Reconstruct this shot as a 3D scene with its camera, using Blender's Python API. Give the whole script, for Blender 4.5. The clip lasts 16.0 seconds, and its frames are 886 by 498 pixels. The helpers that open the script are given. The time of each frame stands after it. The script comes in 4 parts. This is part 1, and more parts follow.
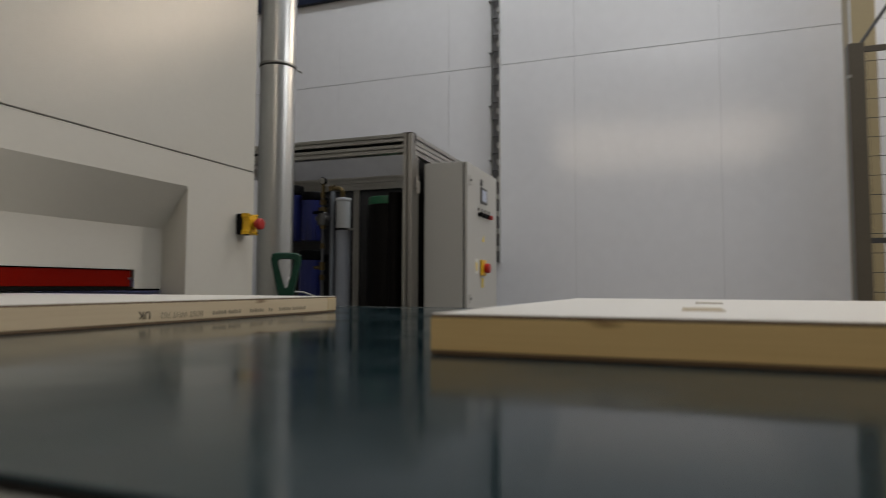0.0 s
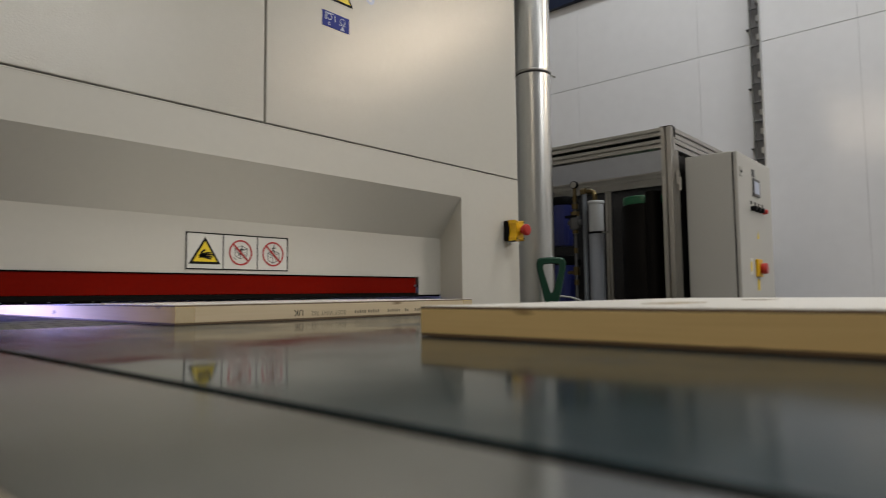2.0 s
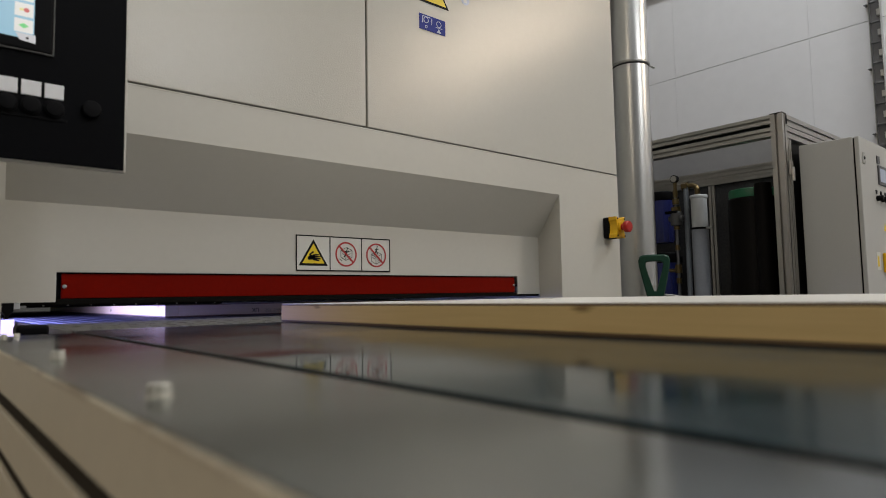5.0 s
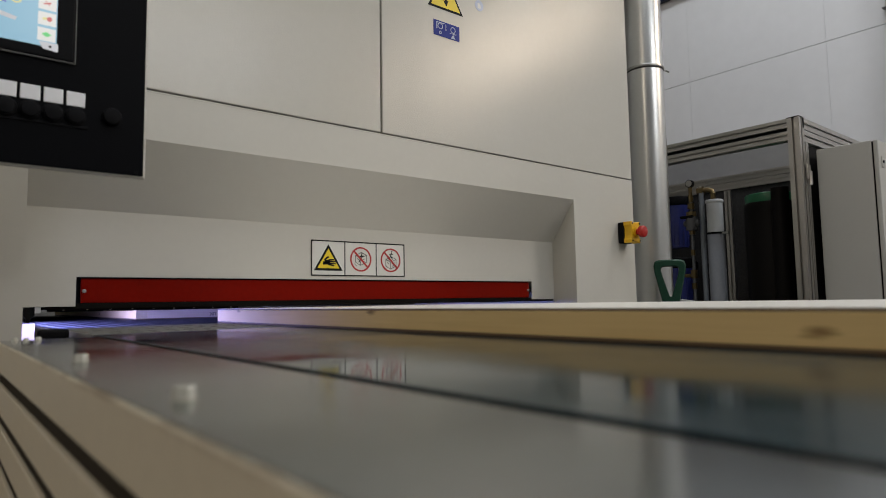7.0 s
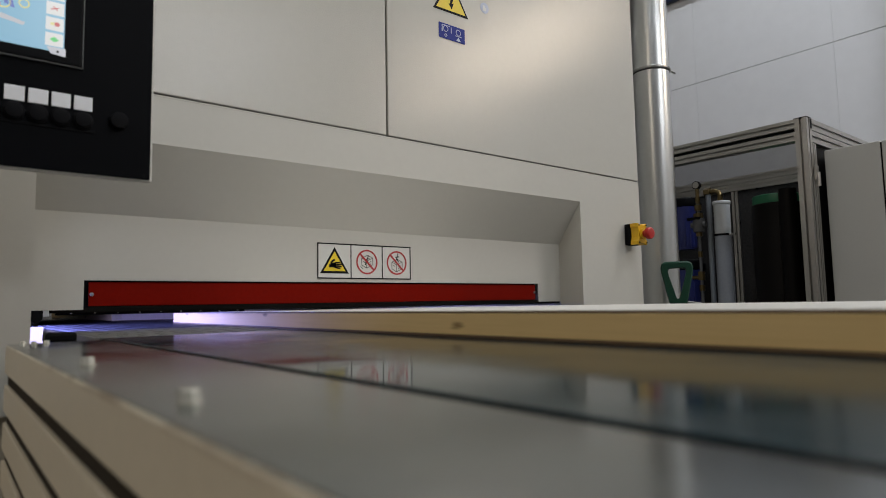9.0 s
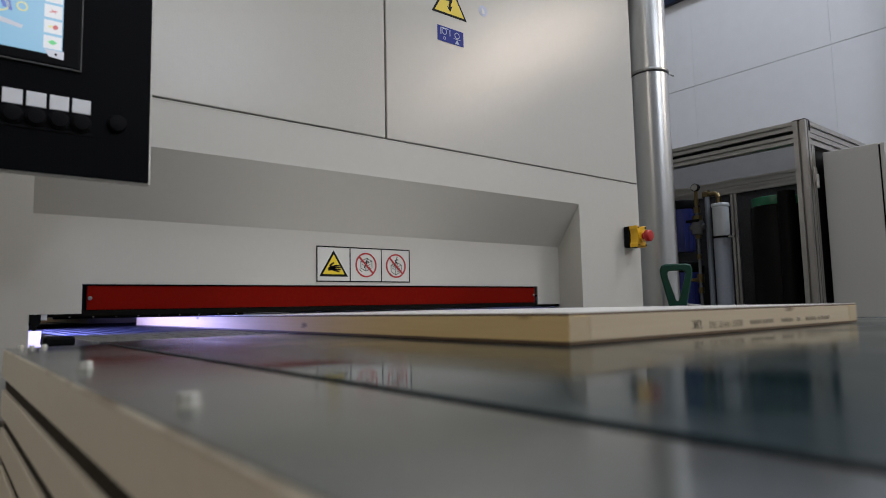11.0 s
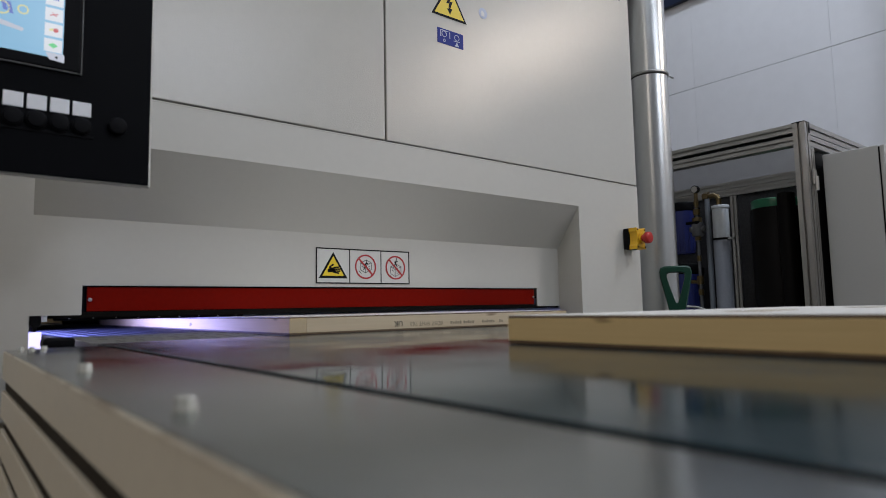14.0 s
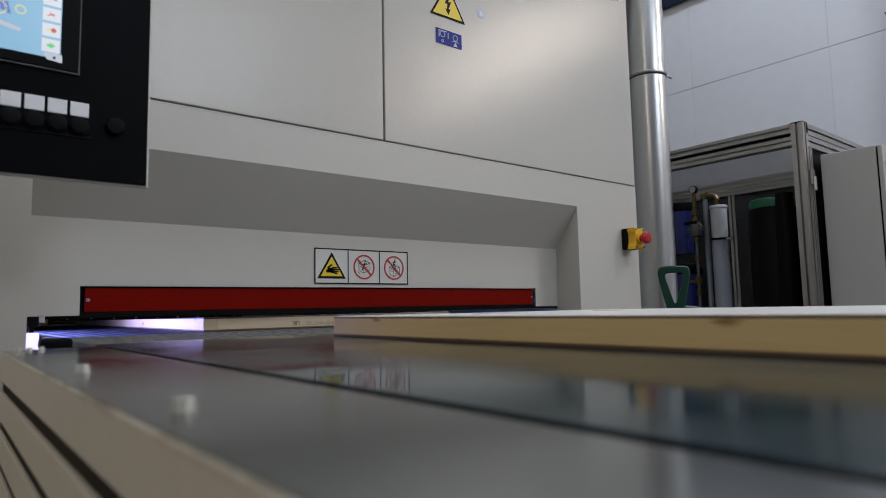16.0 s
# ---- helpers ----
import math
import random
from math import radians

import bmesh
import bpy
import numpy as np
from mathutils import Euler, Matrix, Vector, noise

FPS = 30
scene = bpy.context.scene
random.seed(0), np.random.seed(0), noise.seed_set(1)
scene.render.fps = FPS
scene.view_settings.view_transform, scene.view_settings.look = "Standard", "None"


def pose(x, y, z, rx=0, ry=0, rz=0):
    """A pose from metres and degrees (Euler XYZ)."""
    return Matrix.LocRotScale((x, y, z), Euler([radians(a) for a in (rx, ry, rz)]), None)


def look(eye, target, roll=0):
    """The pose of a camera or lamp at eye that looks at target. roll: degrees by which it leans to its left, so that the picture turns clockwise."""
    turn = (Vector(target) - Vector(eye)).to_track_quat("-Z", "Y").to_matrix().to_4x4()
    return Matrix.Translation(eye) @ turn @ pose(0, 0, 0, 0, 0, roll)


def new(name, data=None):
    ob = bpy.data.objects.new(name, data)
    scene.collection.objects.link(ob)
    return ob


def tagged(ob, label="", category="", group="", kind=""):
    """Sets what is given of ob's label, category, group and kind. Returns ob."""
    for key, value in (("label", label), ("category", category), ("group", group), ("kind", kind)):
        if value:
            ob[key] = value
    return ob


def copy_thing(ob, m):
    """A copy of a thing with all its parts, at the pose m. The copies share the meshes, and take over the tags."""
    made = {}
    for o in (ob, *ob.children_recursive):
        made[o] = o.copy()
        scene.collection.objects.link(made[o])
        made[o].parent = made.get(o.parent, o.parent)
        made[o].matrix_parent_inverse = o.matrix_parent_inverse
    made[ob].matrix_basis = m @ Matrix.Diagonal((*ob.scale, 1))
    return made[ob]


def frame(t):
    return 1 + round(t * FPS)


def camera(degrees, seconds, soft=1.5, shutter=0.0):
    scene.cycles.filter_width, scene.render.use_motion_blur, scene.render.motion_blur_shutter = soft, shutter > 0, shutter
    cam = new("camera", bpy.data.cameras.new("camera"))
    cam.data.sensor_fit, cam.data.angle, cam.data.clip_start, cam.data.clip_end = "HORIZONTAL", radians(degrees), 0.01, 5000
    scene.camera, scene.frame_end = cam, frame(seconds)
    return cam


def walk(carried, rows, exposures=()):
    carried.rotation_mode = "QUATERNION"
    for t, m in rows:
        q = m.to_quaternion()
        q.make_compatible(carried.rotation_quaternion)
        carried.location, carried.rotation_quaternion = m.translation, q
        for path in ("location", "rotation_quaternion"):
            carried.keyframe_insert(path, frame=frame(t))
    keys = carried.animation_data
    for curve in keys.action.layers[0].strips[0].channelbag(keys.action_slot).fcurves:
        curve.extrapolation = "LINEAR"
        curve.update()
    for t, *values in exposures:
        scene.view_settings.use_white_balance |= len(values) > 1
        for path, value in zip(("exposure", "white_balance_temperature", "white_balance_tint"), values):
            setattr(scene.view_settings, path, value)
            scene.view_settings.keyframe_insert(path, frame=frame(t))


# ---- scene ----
EXPOSURES = ((0.0, -0.34, 7300, 13), (0.5, -0.33, 7350, 13), (1.0, -0.28, 7400, 13), (1.5, -0.13, 7430, 12), (2.0, -0.03, 7450, 12), (4.0, 0.0, 7400, 12), (7.0, -0.01, 7150, 12), (9.0, -0.02, 6950, 12), (11.5, -0.02, 6450, 14), (16.0, -0.03, 6350, 14))
cam = camera(70.71, 16.0, soft=0.95, shutter=0.5)
cam.data.dof.use_dof = True
cam.data.dof.focus_distance = 2.2
cam.data.dof.aperture_fstop = cam.data.lens / 4.5
PATH = [
    (0.0, pose(0.0782, -1.6913, 0.9668, 93.399, -0.182, -69.905)),
    (0.5, pose(0.0830, -1.6465, 0.9625, 93.324, -0.287, -63.445)),
    (1.0, pose(0.0646, -1.6146, 0.9610, 93.311, 0.235, -57.276)),
    (1.5, pose(0.0529, -1.5837, 0.9619, 93.930, 0.223, -53.208)),
    (2.0, pose(0.0458, -1.5638, 0.9578, 94.093, 0.628, -48.621)),
    (2.5, pose(0.0327, -1.5469, 0.9556, 94.287, 0.913, -44.740)),
    (3.0, pose(0.0276, -1.5373, 0.9539, 94.353, 0.963, -42.384)),
    (3.5, pose(0.0281, -1.5406, 0.9550, 94.249, 0.661, -42.007)),
    (4.0, pose(0.0262, -1.5354, 0.9532, 94.248, 0.715, -41.454)),
    (6.5, pose(0.0226, -1.5363, 0.9543, 94.559, 1.064, -39.598)),
    (7.0, pose(0.0206, -1.5345, 0.9531, 94.790, 0.940, -39.288)),
    (7.5, pose(0.0209, -1.5362, 0.9531, 94.914, 0.993, -38.869)),
    (8.0, pose(0.0218, -1.5324, 0.9518, 94.963, 0.887, -38.690)),
    (8.5, pose(0.0213, -1.5308, 0.9523, 94.958, 0.863, -38.708)),
    (9.0, pose(0.0218, -1.5340, 0.9529, 95.036, 1.077, -38.702)),
    (11.5, pose(0.0224, -1.5303, 0.9524, 95.330, 1.204, -38.834)),
    (12.0, pose(0.0221, -1.5316, 0.9525, 95.349, 1.068, -38.875)),
    (12.5, pose(0.0212, -1.5345, 0.9533, 95.385, 1.049, -38.838)),
    (13.0, pose(0.0206, -1.5389, 0.9548, 95.365, 1.113, -38.730)),
    (13.5, pose(0.0218, -1.5349, 0.9537, 95.434, 1.174, -38.751)),
    (14.0, pose(0.0226, -1.5357, 0.9543, 95.418, 1.133, -38.765)),
    (14.5, pose(0.0224, -1.5344, 0.9537, 95.439, 1.155, -38.800)),
    (15.0, pose(0.0219, -1.5334, 0.9541, 95.419, 1.120, -38.811)),
    (15.5, pose(0.0226, -1.5342, 0.9542, 95.425, 1.094, -38.844)),
    (16.0, pose(0.0229, -1.5351, 0.9544, 95.435, 1.183, -38.900)),
]
walk(cam, PATH, EXPOSURES)

# ---- world, lamps ----
world = bpy.data.worlds.new("world")
scene.world = world
world.use_nodes = True
wn = world.node_tree.nodes
sky = wn.new("ShaderNodeTexSky")
sky.sky_type, sky.sun_disc = "NISHITA", False
sky.sun_elevation, sky.sun_rotation = radians(35), radians(200)
world.node_tree.links.new(sky.outputs[0], wn["Background"].inputs[0])
wn["Background"].inputs[1].default_value = 0.08


def area_lamp(name, eye, target, size_x, size_y, power, colour):
    data = bpy.data.lights.new(name, "AREA")
    data.shape, data.size, data.size_y, data.energy, data.color = "RECTANGLE", size_x, size_y, power, colour
    ob = new(name, data)
    ob.matrix_world = look(eye, target)
    return ob


# daylight through the high window bands, and the hall's ceiling lights
area_lamp("window_light_east", (5.94, -4.8, 4.38), (0, -4.8, 3.0), 3.7, 0.60, 88, (1.0, 0.87, 0.72))
area_lamp("window_light_west", (-6.4, -1.5, 5.0), (0, -1.5, 2.0), 6.0, 1.3, 82, (1.0, 0.86, 0.68))
area_lamp("window_light_south", (2.6, -8.92, 5.1), (1.5, 0, 1.6), 3.5, 0.95, 76, (0.86, 0.92, 1.0))
for i, (lx, ly) in enumerate(((-3.0, -5.5), (1.0, -5.5), (-3.0, -1.5), (1.0, -2.2), (5.0, -3.6), (4.3, 0.3))):
    area_lamp("ceiling_lamp_light", (lx, ly, 6.40), (lx, ly, 0), 0.5, 2.4, 130 if lx > 4.5 else 82 if lx > 4 else 62 if lx > 0 else 27, (0.80, 0.90, 1.0))
# ultraviolet curing light at the open side of the tunnel
curing = area_lamp("curing_light", (0.212, 0.42, 0.942), (1.2, 0.42, 0.925), 0.80, 0.03, 8.0, (0.25, 0.29, 1.0))
curing.data.spread = radians(145)


# ---- materials ----
def mat(name, colour, rough=0.5, metal=0.0, spec=0.5, var=0.06, scale=3.0, fine=120.0, bump=0.0, bump_scale=300.0, coat=0.0, emit=None, strength=0.0, rvar=0.08, grit=0.0, dist=0.001):
    m = bpy.data.materials.new(name)
    m.use_nodes = True
    n, l = m.node_tree.nodes, m.node_tree.links
    b = n["Principled BSDF"]
    tc = n.new("ShaderNodeTexCoord")
    big, small = n.new("ShaderNodeTexNoise"), n.new("ShaderNodeTexNoise")
    big.inputs["Scale"].default_value, small.inputs["Scale"].default_value = scale, fine
    big.inputs["Detail"].default_value = small.inputs["Detail"].default_value = 4
    for k in (big, small):
        l.new(tc.outputs["Object"], k.inputs["Vector"])
    add = n.new("ShaderNodeMath")
    add.operation = "ADD"
    l.new(big.outputs[0], add.inputs[0])
    l.new(small.outputs[0], add.inputs[1])
    ramp = n.new("ShaderNodeMapRange")
    ramp.inputs[1].default_value, ramp.inputs[2].default_value = 0.6, 1.4
    ramp.inputs[3].default_value, ramp.inputs[4].default_value = 1 - var, 1 + var
    l.new(add.outputs[0], ramp.inputs[0])
    mul = n.new("ShaderNodeVectorMath")
    mul.operation = "SCALE"
    mul.inputs[0].default_value = colour
    l.new(ramp.outputs[0], mul.inputs["Scale"])
    l.new(mul.outputs[0], b.inputs["Base Color"])
    rr = n.new("ShaderNodeMapRange")
    rr.inputs[1].default_value, rr.inputs[2].default_value = 0.3, 0.7
    rr.inputs[3].default_value, rr.inputs[4].default_value = max(0.02, rough * (1 - rvar)), min(1, rough * (1 + rvar))
    l.new(big.outputs[0], rr.inputs[0])
    l.new(rr.outputs[0], b.inputs["Roughness"])
    if grit:
        # fine orange-peel grain of powder paint: the gloss changes from speck to speck
        gn, gr = n.new("ShaderNodeTexNoise"), n.new("ShaderNodeMapRange")
        gn.inputs["Scale"].default_value, gn.inputs["Detail"].default_value = 190.0, 2
        gr.inputs[1].default_value, gr.inputs[2].default_value = 0.36, 0.64
        gr.inputs[3].default_value, gr.inputs[4].default_value = rough * (1 - grit), rough * (1 + grit)
        l.new(tc.outputs["Object"], gn.inputs["Vector"])
        l.new(gn.outputs[0], gr.inputs[0])
        l.new(gr.outputs[0], b.inputs["Roughness"])
    b.inputs["Metallic"].default_value = metal
    b.inputs["Specular IOR Level"].default_value = spec
    b.inputs["Coat Weight"].default_value = coat
    if bump:
        bt, bp = n.new("ShaderNodeTexNoise"), n.new("ShaderNodeBump")
        bt.inputs["Scale"].default_value, bt.inputs["Detail"].default_value = bump_scale, 2
        bp.inputs["Strength"].default_value, bp.inputs["Distance"].default_value = bump, dist
        l.new(tc.outputs["Object"], bt.inputs["Vector"])
        l.new(bt.outputs[0], bp.inputs["Height"])
        l.new(bp.outputs[0], b.inputs["Normal"])
    if emit:
        b.inputs["Emission Color"].default_value = (*emit, 1)
        b.inputs["Emission Strength"].default_value = strength
    return m


def wood(name, colour, dark, stretch, knots=(0.0, 5.0, 14.0)):
    """Planed softwood with long grain and a few knots."""
    m = bpy.data.materials.new(name)
    m.use_nodes = True
    n, l = m.node_tree.nodes, m.node_tree.links
    b = n["Principled BSDF"]
    tc, mp = n.new("ShaderNodeTexCoord"), n.new("ShaderNodeMapping")
    mp.inputs["Scale"].default_value = stretch
    l.new(tc.outputs["Object"], mp.inputs["Vector"])
    g = n.new("ShaderNodeTexNoise")
    g.inputs["Scale"].default_value, g.inputs["Detail"].default_value = 6, 6
    l.new(mp.outputs[0], g.inputs["Vector"])
    big = n.new("ShaderNodeTexNoise")
    big.inputs["Scale"].default_value = 3.0
    l.new(tc.outputs["Object"], big.inputs["Vector"])
    mix = n.new("ShaderNodeMix")
    mix.data_type = "RGBA"
    mix.inputs[6].default_value, mix.inputs[7].default_value = (*dark, 1), (*colour, 1)
    add = n.new("ShaderNodeMath")
    add.operation = "MULTIPLY_ADD"
    add.inputs[1].default_value, add.inputs[2].default_value = 0.7, 0.25
    l.new(g.outputs[0], add.inputs[0])
    s2 = n.new("ShaderNodeMath")
    s2.operation = "MULTIPLY_ADD"
    s2.inputs[1].default_value = 0.5
    l.new(big.outputs[0], s2.inputs[0])
    l.new(add.outputs[0], s2.inputs[2])
    l.new(s2.outputs[0], mix.inputs[0])
    out = mix.outputs[2]
    if knots:
        v = n.new("ShaderNodeTexVoronoi")
        v.voronoi_dimensions = "2D"
        v.inputs["Scale"].default_value = 1.0
        mv = n.new("ShaderNodeMapping")
        mv.inputs["Scale"].default_value = knots
        wv = n.new("ShaderNodeVectorMath")
        wv.operation = "MULTIPLY_ADD"
        wv.inputs[1].default_value = (0.12, 0.12, 0.12)
        l.new(g.outputs["Color"], wv.inputs[0])
        l.new(mv.outputs[0], wv.inputs[2])
        l.new(tc.outputs["Object"], mv.inputs["Vector"])
        sp, sm, cb = n.new("ShaderNodeSeparateXYZ"), n.new("ShaderNodeMath"), n.new("ShaderNodeCombineXYZ")
        l.new(wv.outputs[0], sp.inputs[0])
        l.new(sp.outputs[0], sm.inputs[0])
        l.new(sp.outputs[1], sm.inputs[1])
        l.new(sm.outputs[0], cb.inputs[0])
        l.new(sp.outputs[2], cb.inputs[1])
        l.new(cb.outputs[0], v.inputs["Vector"])
        kr = n.new("ShaderNodeMapRange")
        kr.inputs[1].default_value, kr.inputs[2].default_value = 0.02, 0.085
        kr.inputs[3].default_value, kr.inputs[4].default_value = 0.85, 0.0
        l.new(v.outputs["Distance"], kr.inputs[0])
        km = n.new("ShaderNodeMix")
        km.data_type = "RGBA"
        km.inputs[7].default_value = (dark[0] * 0.38, dark[1] * 0.3, dark[2] * 0.25, 1)
        l.new(kr.outputs[0], km.inputs[0])
        l.new(out, km.inputs[6])
        out = km.outputs[2]
    l.new(out, b.inputs["Base Color"])
    b.inputs["Roughness"].default_value = 0.55
    bp = n.new("ShaderNodeBump")
    bp.inputs["Strength"].default_value, bp.inputs["Distance"].default_value = 0.25, 0.001
    l.new(g.outputs[0], bp.inputs["Height"])
    l.new(bp.outputs[0], b.inputs["Normal"])
    return m


M_PAINT = mat("machine_paint", (0.56, 0.54, 0.485), rough=0.11, var=0.02, bump=0.42, bump_scale=310.0, spec=0.45, fine=60, grit=0.4)
M_PAINT_SMOOTH = mat("machine_paint_smooth", (0.56, 0.54, 0.485), rough=0.42, var=0.02, bump=0.10, bump_scale=420.0, fine=60)
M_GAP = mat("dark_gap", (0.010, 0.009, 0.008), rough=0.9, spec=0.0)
M_SLOT = mat("brown_slot_rubber", (0.035, 0.028, 0.021), rough=0.8, spec=0.1)
M_RED = mat("red_guard_paint", (0.185, 0.0045, 0.001), spec=0.06, rough=0.35, var=0.12, scale=2.0, bump=0.05)
M_BLACK = mat("black_plastic", (0.005, 0.005, 0.006), spec=0.07, rough=0.5, var=0.15, bump=0.05)
M_BLACK_GLOSS = mat("black_foil", (0.0028, 0.003, 0.004), rough=0.4, spec=0.045, var=0.1)
M_RIB = mat("grey_rib_belt", (0.028, 0.028, 0.032), spec=0.25, rough=0.5, var=0.15)
M_BELT = mat("infeed_belt", (0.011, 0.027, 0.033), rough=0.14, var=0.25, scale=5, spec=0.15, bump=0.3, bump_scale=9, dist=0.0015, rvar=0.7)
M_STEEL = mat("table_steel", (0.228, 0.248, 0.256), rough=0.16, metal=1.0, var=0.10, scale=4, bump=0.2, bump_scale=12, dist=0.0008, rvar=0.45)
M_ZINC = mat("zinc_steel", (0.40, 0.40, 0.385), rough=0.34, metal=1.0, var=0.12, scale=30)
M_BOLT = mat("bolt_zinc", (0.72, 0.70, 0.62), rough=0.25, metal=0.55, var=0.1, scale=60)
M_GALV = mat("galvanised_duct", (0.61, 0.62, 0.615), rough=0.30, metal=1.0, var=0.025, scale=5, fine=40, rvar=0.03)
M_SHEET = mat("bed_sheet_steel", (0.13, 0.128, 0.122), spec=0.2, rough=0.55, metal=0.0, var=0.10, scale=8)
M_ALU = mat("anodised_aluminium", (0.46, 0.445, 0.42), rough=0.38, metal=1.0, var=0.05)
M_POST = mat("brown_post_paint", (0.115, 0.098, 0.074), rough=0.4, metal=0.0, var=0.15)
# the golden light on the column is put into its base colour
M_COLUMN = mat("warm_lit_column", (0.38, 0.30, 0.17), rough=0.35, var=0.12, scale=2.0)
M_BEIGE = mat("beige_profile", (0.53, 0.465, 0.355), rough=0.42, var=0.05, bump=0.05)
M_WALL = mat("wall_panel_white", (0.785, 0.785, 0.81), rough=0.14, var=0.03, scale=0.9, fine=9, bump=0.8, bump_scale=1.3, dist=0.012)
M_WALL_GREY = mat("hall_wall_grey", (0.30, 0.30, 0.29), rough=0.6, var=0.1, scale=1.0)
M_JOINT = mat("panel_joint", (0.30, 0.31, 0.33), rough=0.6)
M_FLOOR = mat("concrete_floor", (0.13, 0.125, 0.118), rough=0.55, var=0.2, scale=2, bump=0.2, bump_scale=40)
M_CEIL = mat("ceiling_white", (0.62, 0.63, 0.64), rough=0.8)
M_NAVY = mat("navy_steel", (0.012, 0.02, 0.05), rough=0.45)
M_YELLOW = mat("yellow_plastic", (0.75, 0.42, 0.01), rough=0.38, var=0.05)
M_SIGN_YELLOW = mat("sign_yellow", (0.80, 0.58, 0.02), rough=0.45, var=0.03)
M_REDBTN = mat("red_button", (0.42, 0.014, 0.010), rough=0.35)
M_SIGN_WHITE = mat("sign_white", (0.66, 0.65, 0.61), rough=0.45, var=0.03)
M_SIGN_BLACK = mat("sign_black", (0.006, 0.006, 0.006), rough=0.6, spec=0.15)
M_SIGN_RED = mat("sign_red", (0.45, 0.03, 0.03), rough=0.5)
M_SIGN_GREY = mat("sign_grey", (0.11, 0.11, 0.105), rough=0.5)
M_BLUE = mat("blue_plate", (0.020, 0.036, 0.24), rough=0.45, spec=0.15)
M_BLUE_PALE = mat("pale_print", (0.45, 0.50, 0.62), rough=0.5)
M_GREEN = mat("dark_green_plastic", (0.004, 0.045, 0.026), spec=0.3, rough=0.4)
M_GREEN_LID = mat("green_lid", (0.006, 0.14, 0.06), rough=0.35)
M_CAB = mat("cabinet_grey", (0.45, 0.443, 0.415), rough=0.45, var=0.02, bump=0.15)
M_STRUT = mat("strut_shadow_zinc", (0.15, 0.15, 0.155), rough=0.5, metal=0.6)
M_BEZEL = mat("dark_grey_bezel", (0.06, 0.06, 0.062), rough=0.4)
M_CLEAR = mat("dusty_clear_sheet", (0.38, 0.38, 0.40), rough=0.2, var=0.06, scale=4, fine=20)
M_DRUM = mat("black_drum", (0.0052, 0.0044, 0.0041), rough=0.5, spec=0.1)
M_PVC = mat("white_pipe", (0.62, 0.64, 0.66), rough=0.35)
M_VESSEL = mat("grey_vessel", (0.31, 0.33, 0.375), rough=0.4, var=0.1)
M_GREY_PVC = mat("grey_pipe", (0.20, 0.22, 0.25), rough=0.4)
M_BLUE_TUB = mat("blue_housing", (0.020, 0.028, 0.15), rough=0.35)
M_BRASS = mat("brass", (0.17, 0.125, 0.062), rough=0.3, metal=1.0, var=0.15)
M_BACK = mat("dark_back_board", (0.043, 0.042, 0.043), rough=0.6, spec=0.2, var=0.5, fine=110)
M_SCREEN = mat("screen", (0.02, 0.03, 0.04), rough=0.2, emit=(0.34, 0.66, 0.90), strength=0.68)
M_SCREEN_WHITE = mat("screen_tile", (0.1, 0.1, 0.1), rough=0.2, emit=(0.80, 0.84, 0.86), strength=0.75)
M_SCREEN_GREY = mat("screen_grey", (0.1, 0.1, 0.1), rough=0.2, emit=(0.60, 0.64, 0.72), strength=0.72)
M_SCREEN_RED = mat("screen_red", (0.1, 0.02, 0.02), rough=0.2, emit=(0.55, 0.12, 0.12), strength=0.8)
M_SCREEN_GREEN = mat("screen_green", (0.02, 0.1, 0.03), rough=0.2, emit=(0.15, 0.65, 0.25), strength=0.8)
M_SCREEN_YELLOW = mat("screen_yellow", (0.1, 0.1, 0.03), rough=0.2, emit=(0.75, 0.72, 0.35), strength=0.8)
M_SCREEN_BLUE = mat("screen_blue", (0.02, 0.03, 0.1), rough=0.2, emit=(0.16, 0.22, 0.55), strength=0.8)
M_BTN_WHITE = mat("white_button", (0.78, 0.78, 0.80), rough=0.35, var=0.03)
M_UV = mat("curing_glow", (0.5, 0.5, 0.6), rough=0.4, emit=(0.60, 0.56, 1.0), strength=1.7)
M_DOOR_TOP = mat("white_primer", (0.76, 0.73, 0.675), rough=0.34, var=0.03)
M_SKIN = mat("fibreboard_skin", (0.16, 0.10, 0.055), rough=0.6, var=0.1)
M_RECESS = mat("cut_fibreboard", (0.42, 0.34, 0.22), rough=0.6, var=0.1)
M_PINE = wood("pine_edge", (0.82, 0.60, 0.285), (0.64, 0.43, 0.17), (40, 1.2, 40))
M_PINE_END = wood("pine_rail", (0.66, 0.54, 0.37), (0.54, 0.41, 0.25), (1.2, 40, 40), (4.0, 0.0, 14.0))
M_END_GRAIN = wood("pine_end_grain", (0.58, 0.46, 0.29), (0.48, 0.36, 0.20), (30, 30, 30), None)
M_INK_DARK = mat("dark_ink", (0.10, 0.08, 0.055), rough=0.6, var=0.3, fine=400)
M_INK = mat("printed_ink", (0.30, 0.245, 0.17), rough=0.6, var=0.3, fine=400)


